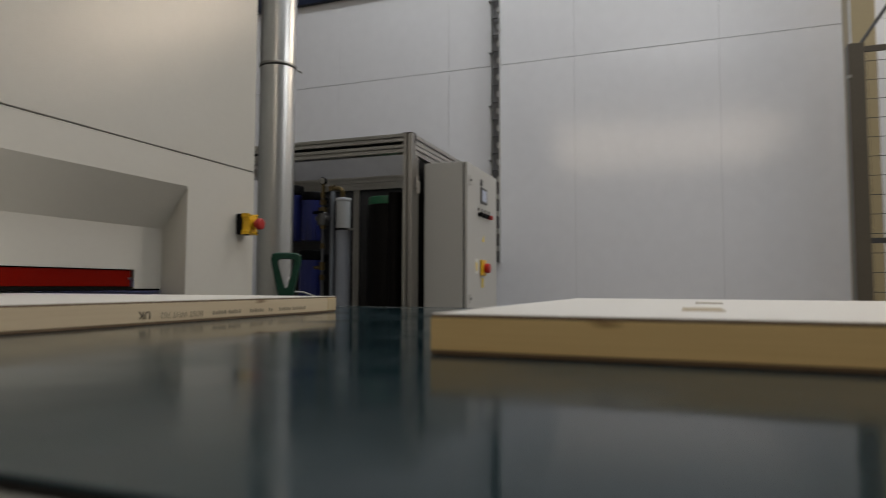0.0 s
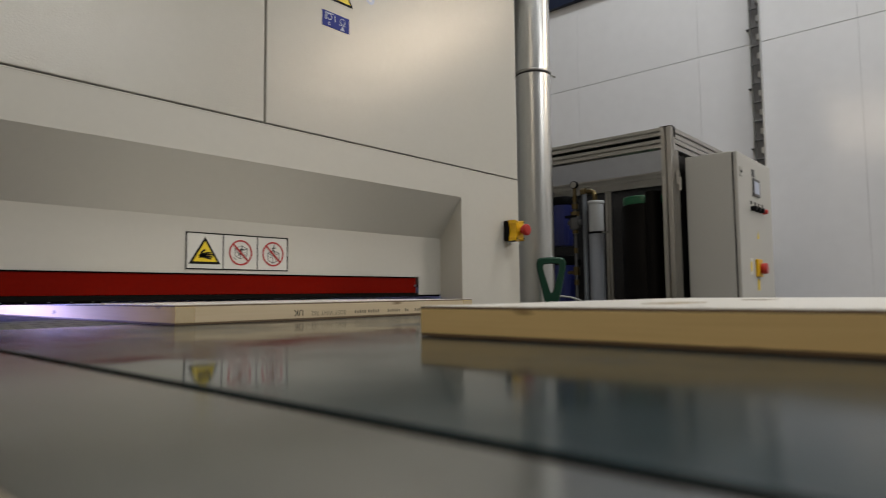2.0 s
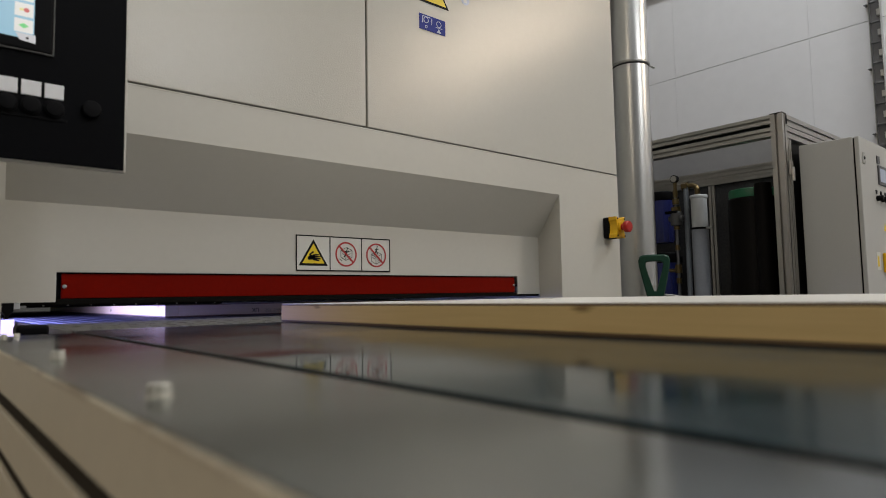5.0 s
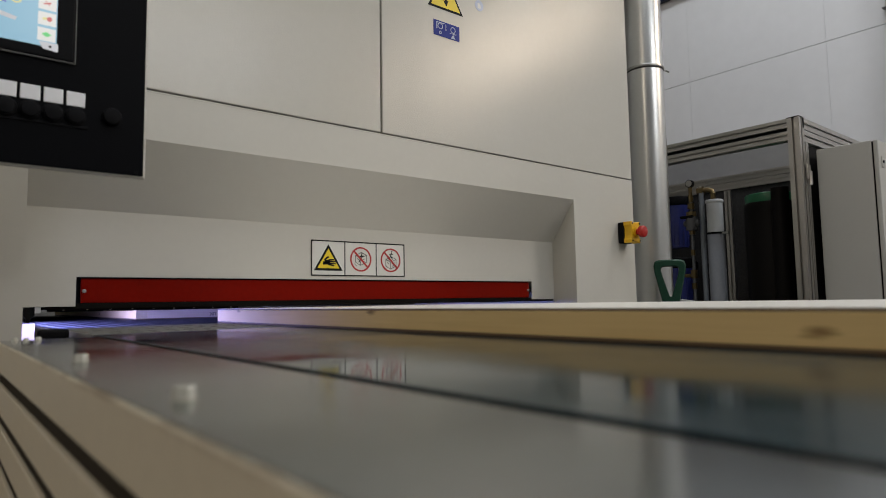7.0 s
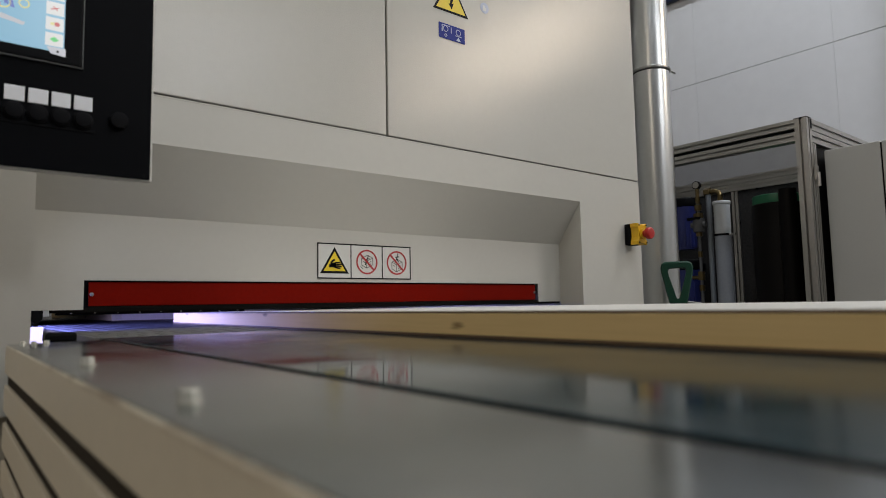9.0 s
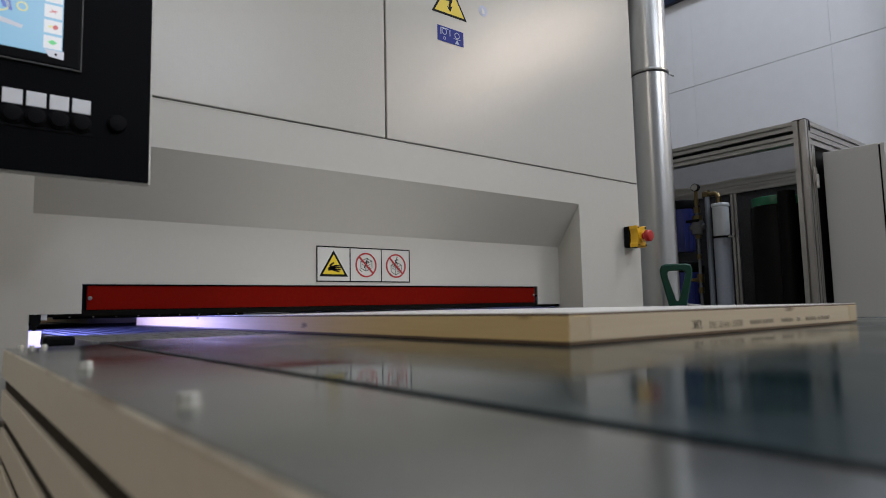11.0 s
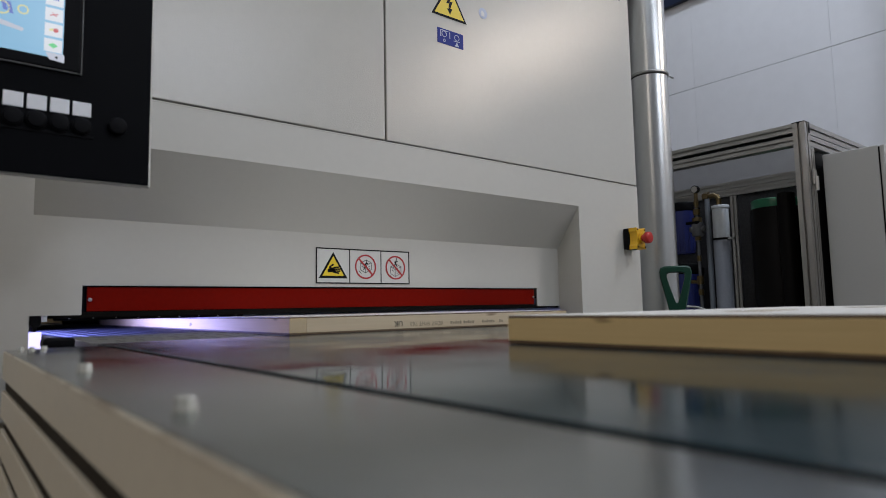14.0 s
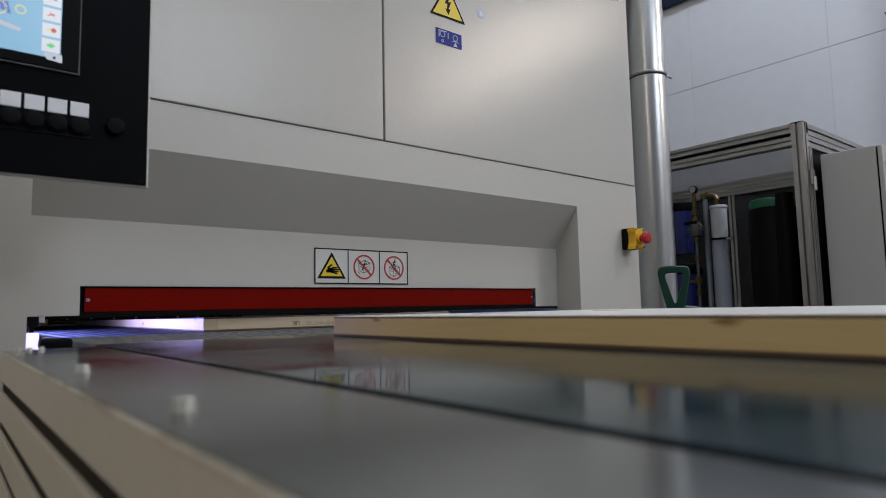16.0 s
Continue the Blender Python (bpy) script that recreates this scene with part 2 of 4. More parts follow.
def scuffed(name, colour, bare, rough):
    """Painted profile, rubbed brown here and there along its upper edge, with faint long streaks."""
    m = mat(name, colour, rough=rough, var=0.06, scale=5.0, bump=0.05)
    n, l = m.node_tree.nodes, m.node_tree.links
    b = n["Principled BSDF"]
    base = b.inputs["Base Color"].links[0].from_socket
    tc, sp, mp, ns = n.new("ShaderNodeTexCoord"), n.new("ShaderNodeSeparateXYZ"), n.new("ShaderNodeMapping"), n.new("ShaderNodeTexNoise")
    l.new(tc.outputs["Object"], sp.inputs[0])
    mp.inputs["Scale"].default_value = (90, 14, 90)
    l.new(tc.outputs["Object"], mp.inputs["Vector"])
    ns.inputs["Scale"].default_value, ns.inputs["Detail"].default_value = 1.6, 5
    l.new(mp.outputs[0], ns.inputs["Vector"])
    edge, patch, mul, mix = n.new("ShaderNodeMapRange"), n.new("ShaderNodeMapRange"), n.new("ShaderNodeMath"), n.new("ShaderNodeMix")
    edge.inputs[1].default_value, edge.inputs[2].default_value = 0.9050, 0.9086
    patch.inputs[1].default_value, patch.inputs[2].default_value = 0.48, 0.70
    l.new(sp.outputs[2], edge.inputs[0])
    l.new(ns.outputs[0], patch.inputs[0])
    mul.operation = "MULTIPLY"
    l.new(edge.outputs[0], mul.inputs[0])
    l.new(patch.outputs[0], mul.inputs[1])
    mix.data_type = "RGBA"
    mix.inputs[7].default_value = (*bare, 1)
    l.new(mul.outputs[0], mix.inputs[0])
    l.new(base, mix.inputs[6])
    l.new(mix.outputs[2], b.inputs["Base Color"])
    return m


M_RAIL = scuffed("beige_side_rail", (0.66, 0.585, 0.45), (0.30, 0.22, 0.14), 0.42)


# ---- mesh helpers ----
def part(name, bm, material, parent=None, label="", smooth=False):
    me = bpy.data.meshes.new(name)
    bm.normal_update()
    bm.to_mesh(me)
    bm.free()
    for m in material if isinstance(material, (list, tuple)) else [material]:
        me.materials.append(m)
    if smooth:
        for p in me.polygons:
            p.use_smooth = True
        me.set_sharp_from_angle(angle=radians(35))
    ob = new(name, me)
    if parent is not None:
        ob.parent = parent
    if label:
        ob["label"] = label
    return ob


def thing(name, label, category, x=0, y=0, z=0, rz=0, group="", kind=""):
    ob = new(name)
    ob.matrix_basis = pose(x, y, z, 0, 0, rz)
    ob.empty_display_size = 0.1
    return tagged(ob, label, category, group, kind)


def box(x0, x1, y0, y1, z0, z1, bevel=0.0, bm=None, seg=2):
    own = bmesh.new()
    bmesh.ops.create_cube(own, size=1)
    for v in own.verts:
        v.co = ((x0 + x1) / 2 + v.co.x * (x1 - x0), (y0 + y1) / 2 + v.co.y * (y1 - y0), (z0 + z1) / 2 + v.co.z * (z1 - z0))
    if bevel:
        bmesh.ops.bevel(own, geom=own.edges[:], offset=bevel, segments=seg, affect="EDGES", profile=0.5)
    if bm is None:
        return own
    return merge(bm, own)


def merge(bm, other):
    me = bpy.data.meshes.new("joined")
    other.to_mesh(me)
    other.free()
    bm.from_mesh(me)
    bpy.data.meshes.remove(me)
    return bm


def cyl(cx, cy, cz, r, h, axis="z", seg=24, r2=None, bevel=0.0, bm=None):
    """A cylinder from (cx, cy, cz) along axis by h."""
    own = bmesh.new()
    bmesh.ops.create_cone(own, cap_ends=True, segments=seg, radius1=r, radius2=r if r2 is None else r2, depth=abs(h))
    if bevel:
        rim = [e for e in own.edges if len({round(v.co.z, 5) for v in e.verts}) == 1]
        bmesh.ops.bevel(own, geom=rim, offset=bevel, segments=3, affect="EDGES", profile=0.5)
    turn = {"z": Matrix(), "x": Matrix.Rotation(radians(90), 4, "Y"), "y": Matrix.Rotation(radians(-90), 4, "X")}[axis]
    d = {"z": Vector((0, 0, 1)), "x": Vector((1, 0, 0)), "y": Vector((0, 1, 0))}[axis]
    bmesh.ops.transform(own, verts=own.verts, matrix=Matrix.Translation(Vector((cx, cy, cz)) + d * h / 2) @ turn)
    if bm is None:
        return own
    return merge(bm, own)


def tube(points, r, seg=12, closed=False, bm=None, flat=None):
    """A round tube along points."""
    own = bmesh.new()
    pts = [Vector(p) for p in points]
    rings = []
    for i, p in enumerate(pts):
        a = pts[i - 1] if (i or closed) else p
        b = pts[(i + 1) % len(pts)] if (i + 1 < len(pts) or closed) else p
        d = (b - a).normalized()
        side = d.cross(Vector((0, 0, 1)))
        side = side.normalized() if side.length > 1e-3 else Vector((1, 0, 0))
        if flat is not None:
            side = Vector(flat)
        up = side.cross(d).normalized()
        rings.append([own.verts.new(p + r * (math.cos(k * math.tau / seg) * side + math.sin(k * math.tau / seg) * up)) for k in range(seg)])
    for i in range(len(rings) - (0 if closed else 1)):
        a, b = rings[i], rings[(i + 1) % len(rings)]
        for k in range(seg):
            own.faces.new((a[k], a[(k + 1) % seg], b[(k + 1) % seg], b[k]))
    if not closed:
        own.faces.new(rings[0][::-1])
        own.faces.new(rings[-1])
    if bm is None:
        return own
    return merge(bm, own)


def prism(outline, y0, y1, bm=None):
    """A flat outline in x and z, thick from y0 to y1."""
    own = bmesh.new()
    a = [own.verts.new((x, y0, z)) for x, z in outline]
    b = [own.verts.new((x, y1, z)) for x, z in outline]
    own.faces.new(a)
    own.faces.new(b[::-1])
    for i in range(len(a)):
        j = (i + 1) % len(a)
        own.faces.new((a[j], a[i], b[i], b[j]))
    bmesh.ops.recalc_face_normals(own, faces=own.faces)
    if bm is None:
        return own
    return merge(bm, own)


def ring(cx, cz, r, w, y0, y1, seg=40):
    """A flat ring that faces -y."""
    own = bmesh.new()
    loops = []
    for y, q in ((y0, r - w), (y0, r), (y1, r), (y1, r - w)):
        loops.append([own.verts.new((cx + q * math.cos(k * math.tau / seg), y, cz + q * math.sin(k * math.tau / seg))) for k in range(seg)])
    for i in range(4):
        a, b = loops[i], loops[(i + 1) % 4]
        for k in range(seg):
            own.faces.new((a[k], a[(k + 1) % seg], b[(k + 1) % seg], b[k]))
    bmesh.ops.recalc_face_normals(own, faces=own.faces)
    return own


# ---- the hall ----
X_WALL, X_WEST, Y_SOUTH, Y_NORTH, Z_CEIL = 6.0, -6.5, -9.0, 7.5, 6.8
Z_SEAM, Z_WIN0, Z_WIN1 = 3.165, 4.00, 4.76


def hall():
    floor = part("floor", box(X_WEST - 0.2, X_WALL + 0.2, Y_SOUTH - 0.2, Y_NORTH + 0.2, -0.2, 0.0), M_FLOOR)
    tagged(floor, "grey concrete workshop floor", "floor", kind="structure")
    ceil = part("ceiling", box(X_WEST - 0.2, X_WALL + 0.2, Y_SOUTH - 0.2, Y_NORTH + 0.2, Z_CEIL, Z_CEIL + 0.2), M_CEIL)
    tagged(ceil, "plain white hall ceiling", "ceiling", kind="structure")
    # the panelled wall, open at a high window band
    bm = box(X_WALL + 0.012, X_WALL + 0.2, Y_SOUTH, Y_NORTH, 0.0, Z_WIN0)
    box(X_WALL + 0.012, X_WALL + 0.2, Y_SOUTH, Y_NORTH, Z_WIN1, Z_CEIL, bm=bm)
    box(X_WALL + 0.012, X_WALL + 0.2, -2.90, Y_NORTH, Z_WIN0, Z_WIN1, bm=bm)
    box(X_WALL + 0.012, X_WALL + 0.2, Y_SOUTH, -6.70, Z_WIN0, Z_WIN1, bm=bm)
    east = tagged(part("wall_east", bm, M_JOINT), "smooth white insulated wall panels with thin joints", "wall", kind="structure")
    edges = [Y_NORTH] + [1.688 + 1.27 * k for k in range(4, -9, -1)] + [Y_SOUTH]
    for j, (y1, y0) in enumerate(zip(edges, edges[1:])):
        for z0, z1 in ((0.0, Z_SEAM), (Z_SEAM, Z_WIN0), (Z_WIN0, Z_WIN1), (Z_WIN1, Z_CEIL)):
            if z0 == Z_WIN0 and y0 < -2.9:
                continue
            part("wall_panel", box(X_WALL, X_WALL + 0.012, y0 + 0.0008, y1 - 0.0008, z0 + (0.003 if z0 == Z_SEAM else 0.0), z1 - (0.003 if z1 == Z_SEAM else 0.0)), M_WALL, east)
    tagged(part("wall_north", box(X_WEST, X_WALL, Y_NORTH, Y_NORTH + 0.2, 0, Z_CEIL), M_WALL_GREY), "plain grey hall wall", "wall", kind="structure")
    bm = box(X_WEST, X_WALL, Y_SOUTH - 0.2, Y_SOUTH, 0, 4.6)
    box(X_WEST, X_WALL, Y_SOUTH - 0.2, Y_SOUTH, 5.6, Z_CEIL, bm=bm)
    box(X_WEST, 0.8, Y_SOUTH - 0.2, Y_SOUTH, 4.6, 5.6, bm=bm)
    box(4.4, X_WALL, Y_SOUTH - 0.2, Y_SOUTH, 4.6, 5.6, bm=bm)
    tagged(part("wall_south", bm, M_WALL_GREY), "plain grey hall wall with a high window band", "wall", kind="structure")
    bm = box(X_WEST - 0.2, X_WEST, Y_SOUTH, Y_NORTH, 0, 4.3)
    box(X_WEST - 0.2, X_WEST, Y_SOUTH, Y_NORTH, 5.7, Z_CEIL, bm=bm)
    box(X_WEST - 0.2, X_WEST, Y_SOUTH, -4.5, 4.3, 5.7, bm=bm)
    box(X_WEST - 0.2, X_WEST, 1.5, Y_NORTH, 4.3, 5.7, bm=bm)
    tagged(part("wall_west", bm, M_WALL_GREY), "plain grey hall wall with a high window band", "wall", kind="structure")
    beam = part("roof_girder", box(X_WALL - 0.06, X_WALL - 0.002, -2.6, Y_NORTH, 4.108, 4.42, 0.006), M_NAVY)
    tagged(beam, "dark navy steel girder along the wall", "girder", kind="structure")


def cable_rail():
    """A perforated strut with brackets that runs up the wall."""
    t = thing("cable_rail", "galvanised perforated strut rail fixed upright on the wall", "cable rail", X_WALL - 0.002, -0.088, 0)
    part("channel_flange", box(-0.055, 0, -0.041, -0.037, 1.2, 6.7), M_GALV, t)
    part("channel_flange", box(-0.055, 0, 0.037, 0.041, 1.2, 6.7), M_GALV, t)
    part("channel_back", box(-0.010, -0.004, -0.037, 0.037, 1.2, 6.7), M_STRUT, t, "grey slotted back of the strut")
    z = 1.25
    while z < 6.6:
        part("rung", box(-0.050, -0.030, -0.037, 0.037, z, z + 0.014, 0.003), M_STRUT, t)
        part("slot_plate", box(-0.040, -0.012, -0.037, -0.012, z + 0.060, z + 0.110), M_GALV, t)
        z += 0.170
    for z in (2.20, 2.74, 3.28, 3.80):
        part("bracket", box(-0.06, 0.0, 0.041, 0.068, z, z + 0.006), M_STRUT, t)


# ---- the sanding machine ----
D = -0.108        # front face of the hood; the inner panel stands at y = 0
Z_TOP = 2.45
X0M, X1M = -0.95, 2.174


def machine():
    t = thing("finishing_machine", "large light-grey panel finishing machine with a red guard flap", "machine", 0, 0, 0)
    # upper hood with two doors, seam at z 1.376
    part("hood_core", box(X0M + 0.002, X1M - 0.002, D + 0.022, 2.40, 1.34, Z_TOP - 0.002), M_GAP, t, "dark inside seen in the joints")
    part("hood_door", box(X0M, 0.9740, D, D + 0.022, 1.4262, Z_TOP, 0.0025), M_PAINT, t)
    part("hood_door", box(0.9802, X1M, D, D + 0.022, 1.4262, Z_TOP, 0.0025), M_PAINT, t)
    part("hood_side", box(X1M - 0.004, X1M, D + 0.022, 2.40, 0.10, Z_TOP), M_PAINT, t)
    part("hood_side", box(X0M, X0M + 0.004, D + 0.022, 2.40, 0.10, Z_TOP), M_PAINT, t)
    part("hood_roof", box(X0M, X1M, D + 0.022, 2.40, Z_TOP - 0.002, Z_TOP), M_PAINT, t)
    # lower front: one pressed frame with a splayed mouth
    xl, xr = 0.157, 1.806
    xli, xri = 0.167, 1.808
    zi, zo, zs = 1.165, 1.312, 1.4202
    bm = bmesh.new()
    def quad(*p):
        bm.faces.new([bm.verts.new(q) for q in p])
    for a, b in ((X0M, xl), (xl, xr), (xr, X1M)):
        quad((a, D, zo), (b, D, zo), (b, D, zs), (a, D, zs))
        quad((a, D, zs), (b, D, zs), (b, D + 0.02, zs), (a, D + 0.02, zs))
    quad((X0M, D, 0.761), (xl, D, 0.761), (xl, D, zo), (X0M, D, zo))
    quad((xr, D, 0.10), (X1M, D, 0.10), (X1M, D, zo), (xr, D, zo))
    quad((xl, D, zo), (xli, 0, zi), (xri, 0, zi), (xr, D, zo))
    quad((xl, D, 0.761), (xli, 0, 0.761), (xli, 0, zi), (xl, D, zo))
    quad((xr, D, 0.10), (xr, D, zo), (xri, 0, zi), (xri, 0, 0.10))
    bmesh.ops.remove_doubles(bm, verts=bm.verts, dist=1e-5)
    bmesh.ops.recalc_face_normals(bm, faces=bm.faces)
    bmesh.ops.solidify(bm, geom=bm.faces[:], thickness=0.004)
    part("front_frame", bm, M_PAINT_SMOOTH, t)
    part("frame_lip", tube([(X0M + 0.002, D + 0.0015, zs - 0.0008), (X1M - 0.002, D + 0.0015, zs - 0.0008)], 0.0024, 10), M_PAINT_SMOOTH, t, smooth=True)
    part("lower_plinth", box(X0M + 0.03, 0.15, D + 0.05, 2.4, 0.0, 0.761), M_BEIGE, t, "beige machine base in shadow")
    part("lower_plinth", box(0.15, X1M - 0.006, 0.35, 2.4, 0.0, 0.80), M_PAINT_SMOOTH, t)
    # inner panel with the notch for the guard flap
    bm = box(xli, xri, 0.0, 0.004, 1.0190, zi)
    box(xli, 0.2610, 0.0, 0.004, 0.9550, 1.0190, bm=bm)
    box(1.6890, xri, 0.0, 0.004, 0.9550, 1.0190, bm=bm)
    part("inner_panel", bm, M_PAINT_SMOOTH, t)
    part("notch_frame", box(0.2612, 1.6888, 0.0185, 0.022, 0.9565, 1.0188), M_BLACK, t, "black backing of the guard flap")
    flap = part("guard_flap", box(0.2712, 1.6800, 0.006, 0.010, 0.9625, 1.0150, 0.0012), M_RED, t, "red painted guard flap")
    for x in (0.2770, 1.6735):
        part("screw", cyl(x, 0.0062, 0.988, 0.0042, -0.004, "y", 12, bevel=0.001), M_ZINC, flap, "small zinc screw", smooth=True)
    part("lip_bar", box(0.200, 1.84, 0.0045, 0.030, 0.9485, 0.9615, 0.002), M_GAP, t, "black lip bar above the belt")
    for k in range(32):
        part("lip_bolt", cyl(0.240 + 0.045 * k, 0.008, 0.9468, 0.0018, 0.004, "z", 10), M_ZINC, t)
    part("end_bracket", prism(((0.167, 0.9550), (0.187, 0.9550), (0.187, 0.938), (0.180, 0.930), (0.178, 0.922), (0.173, 0.922), (0.172, 0.930), (0.167, 0.938)), -0.01, 0.02), M_BLACK, t, "black rubber bracket")
    part("lip_block", box(0.1876, 0.1990, 0.002, 0.028, 0.9420, 0.9612, 0.001), M_PVC, t, "white plastic end block")
    part("lip_brush", box(0.212, 0.62, 0.012, 0.024, 0.9440, 0.9486, 0.0008), M_GAP, t, "black brush strip under the lip")
    # tunnel behind the mouth
    part("tunnel_roof", box(xli, xri, 0.030, 2.4, 0.985, 0.990), M_RIB, t, "black tunnel roof")
    part("tunnel_side", box(0.161, 0.167, 0.004, 2.4, 0.80, 0.985), M_PVC, t, "white tunnel side")
    part("tunnel_side", box(1.808, 1.814, 0.004, 2.4, 0.80, 0.985), M_PVC, t)
    part("curing_tube", cyl(0.185, 0.10, 0.972, 0.008, 0.55, "y", 12), M_UV, t, "glowing violet curing tube")
    for k in range(7):
        part("hold_down_roller", cyl(xli + 0.03, 0.20 + 0.30 * k, 0.9670, 0.019, xri - xli - 0.06, "x", 16), M_BLACK, t, smooth=True)
    # bed: perforated sheet, then ribbed belts
    part("bed_sheet", box(0.222, 1.780, -0.424, -0.022, 0.9045, 0.9097, 0.001), M_SHEET, t, "perforated steel bed sheet")
    part("bed_rim", box(0.222, 1.780, -0.429, -0.4245, 0.9000, 0.9098, 0.0015), M_GALV, t, "bright front rim of the bed")
    for j, y in enumerate((-0.395, -0.330, -0.240, -0.130)):
        for k in range(48):
            x = 0.250 + 0.031 * k + 0.012 * (j % 2)
            part("slot", box(x, x + 0.017, y - 0.0022, y + 0.0022, 0.9096, 0.9100), M_GAP, t)
    for k in range(47):
        part("belt_rib", box(0.212 + 0.0335 * k, 0.237 + 0.0335 * k, -0.019, 2.38, 0.899, 0.9090, 0.002, seg=1), M_RIB, t)
    for k in range(40):
        y = -0.41 + 0.018 * k
        part("comb_tooth", box(0.2130, 0.2218, y, y + 0.009, 0.900, 0.9098), M_ZINC, t)
    part("glow_plate", box(0.168, 0.207, 0.16, 0.164, 0.872, 0.918), M_UV, t, "violet glowing curing window")
    part("bed_box", box(0.208, 1.806, -0.41, 2.4, 0.80, 0.899), M_BACK, t, "dark machine bed")
    part("bed_corner_block", box(0.160, 0.207, -0.300, -0.255, 0.899, 0.917, 0.005), M_BLACK, t, "black bearing block")
    return t


def hex_bolt(name, x, y, z, r, h, parent, material):
    bm = cyl(x, y, z, r, h, "z", 6, bevel=r * 0.12)
    cyl(x, y, z - 0.0008, r * 1.25, 0.0012, "z", 20, bm=bm)
    return part(name, bm, material, parent)


TURN = -0.40      # the table stands a little askew to the machine


def infeed_table():
    t = thing("infeed_table", "infeed belt table with steel cover strip and beige slotted side rail", "conveyor table", 0.095, -1.15, 0, TURN)
    # own axes: x from the cover's outer edge, y from the turning point
    def skewed(bm):
        """The outer side runs a little askew to the belt."""
        for v in bm.verts:
            if v.co.x < 0.05:
                v.co.x -= 0.0028 + 0.0065 * v.co.y
        return bm
    part("side_cover", skewed(box(0.0002, 0.1082, -5.6, 0.637, 0.9092, 0.910, 0.0003)), M_STEEL, t, "dull steel cover strip")
    part("belt", box(0.1207, 1.505, -5.6, 0.722, 0.900, 0.9098, 0.0008), M_BELT, t, "glossy dark grey conveyor belt")
    # the seam's dark shadow line, laid in as a near-black strip
    part("seam_strip", box(0.1084, 0.1205, -5.6, 0.640, 0.8970, 0.9084), M_GAP, t, "black strip for the shadow in the seam")
    part("far_cover", box(1.508, 1.560, -5.6, 0.637, 0.9065, 0.9105, 0.0008), M_STEEL, t)
    for xb, x1 in ((-0.0012, 0.075), (1.500, 1.560)):
        zt = 0.9090
        for h in (0.0366, 0.0345, 0.0338, 0.0343, 0.060):
            part("side_rail", skewed(box(xb, x1, -5.6, 0.633, zt - h, zt, 0.0016)), M_RAIL, t)
            part("rail_slot", skewed(box(xb + 0.004, x1, -5.6, 0.631, zt - h - 0.0145, zt - h)), M_SLOT, t, "dark profile slot")
            zt -= h + 0.0145
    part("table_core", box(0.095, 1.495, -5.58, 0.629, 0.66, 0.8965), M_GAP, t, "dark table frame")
    for y in (0.185, -0.082, -0.35, -0.62, -0.89, -1.16, -1.43, -1.70, -1.97, -2.24, -2.51):
        hex_bolt("cover_bolt", 0.0185 - 0.0065 * min(0.0, y + 0.1), y, 0.910, 0.0052, 0.0062, t, M_BOLT)
    for x, y in ((0.010, 0.622), (0.021, 0.606), (0.036, 0.616)):
        hex_bolt("end_screw", x, y, 0.910, 0.0038, 0.004, t, M_BOLT)
    for x in (0.065, 1.465):
        for y in (-5.4, -2.5, 0.5):
            part("leg", box(x - 0.04, x + 0.04, y - 0.04, y + 0.04, 0, 0.662, 0.004), M_BEIGE, t)
    return t


def outfeed_table():
    t = thing("outfeed_table", "outfeed belt table behind the finishing machine", "conveyor table", 0, 0, 0)
    part("belt", box(0.20, 1.62, 2.42, 5.4, 0.890, 0.9095, 0.003), M_BELT, t)
    part("table_core", box(0.22, 1.60, 2.43, 5.38, 0.74, 0.890), M_BEIGE, t)
    for x in (0.26, 1.56):
        for y in (2.6, 5.2):
            part("leg", box(x - 0.04, x + 0.04, y - 0.04, y + 0.04, 0, 0.74, 0.004), M_BEIGE, t)


# ---- the door blanks on the belt ----
LEN, WID, THK = 1.981, 0.762, 0.0338


def words(text, size, x, y, z, parent, ink, weight=0.0):
    """Printed words on the board's end, upside down as the board lies."""
    cu = bpy.data.curves.new("print", "FONT")
    cu.body, cu.size, cu.extrude, cu.offset = text, size, 0.0001, weight
    tmp = bpy.data.objects.new("print", cu)
    scene.collection.objects.link(tmp)
    me = bpy.data.meshes.new_from_object(tmp.evaluated_get(bpy.context.evaluated_depsgraph_get()))
    bpy.data.objects.remove(tmp)
    me.materials.clear()
    me.materials.append(ink)
    ob = new("print", me)
    ob.parent = parent
    ob.matrix_basis = pose(x, y, z, 90, 0, 0) @ pose(0, 0, 0, 0, 0, 180)
    return ob


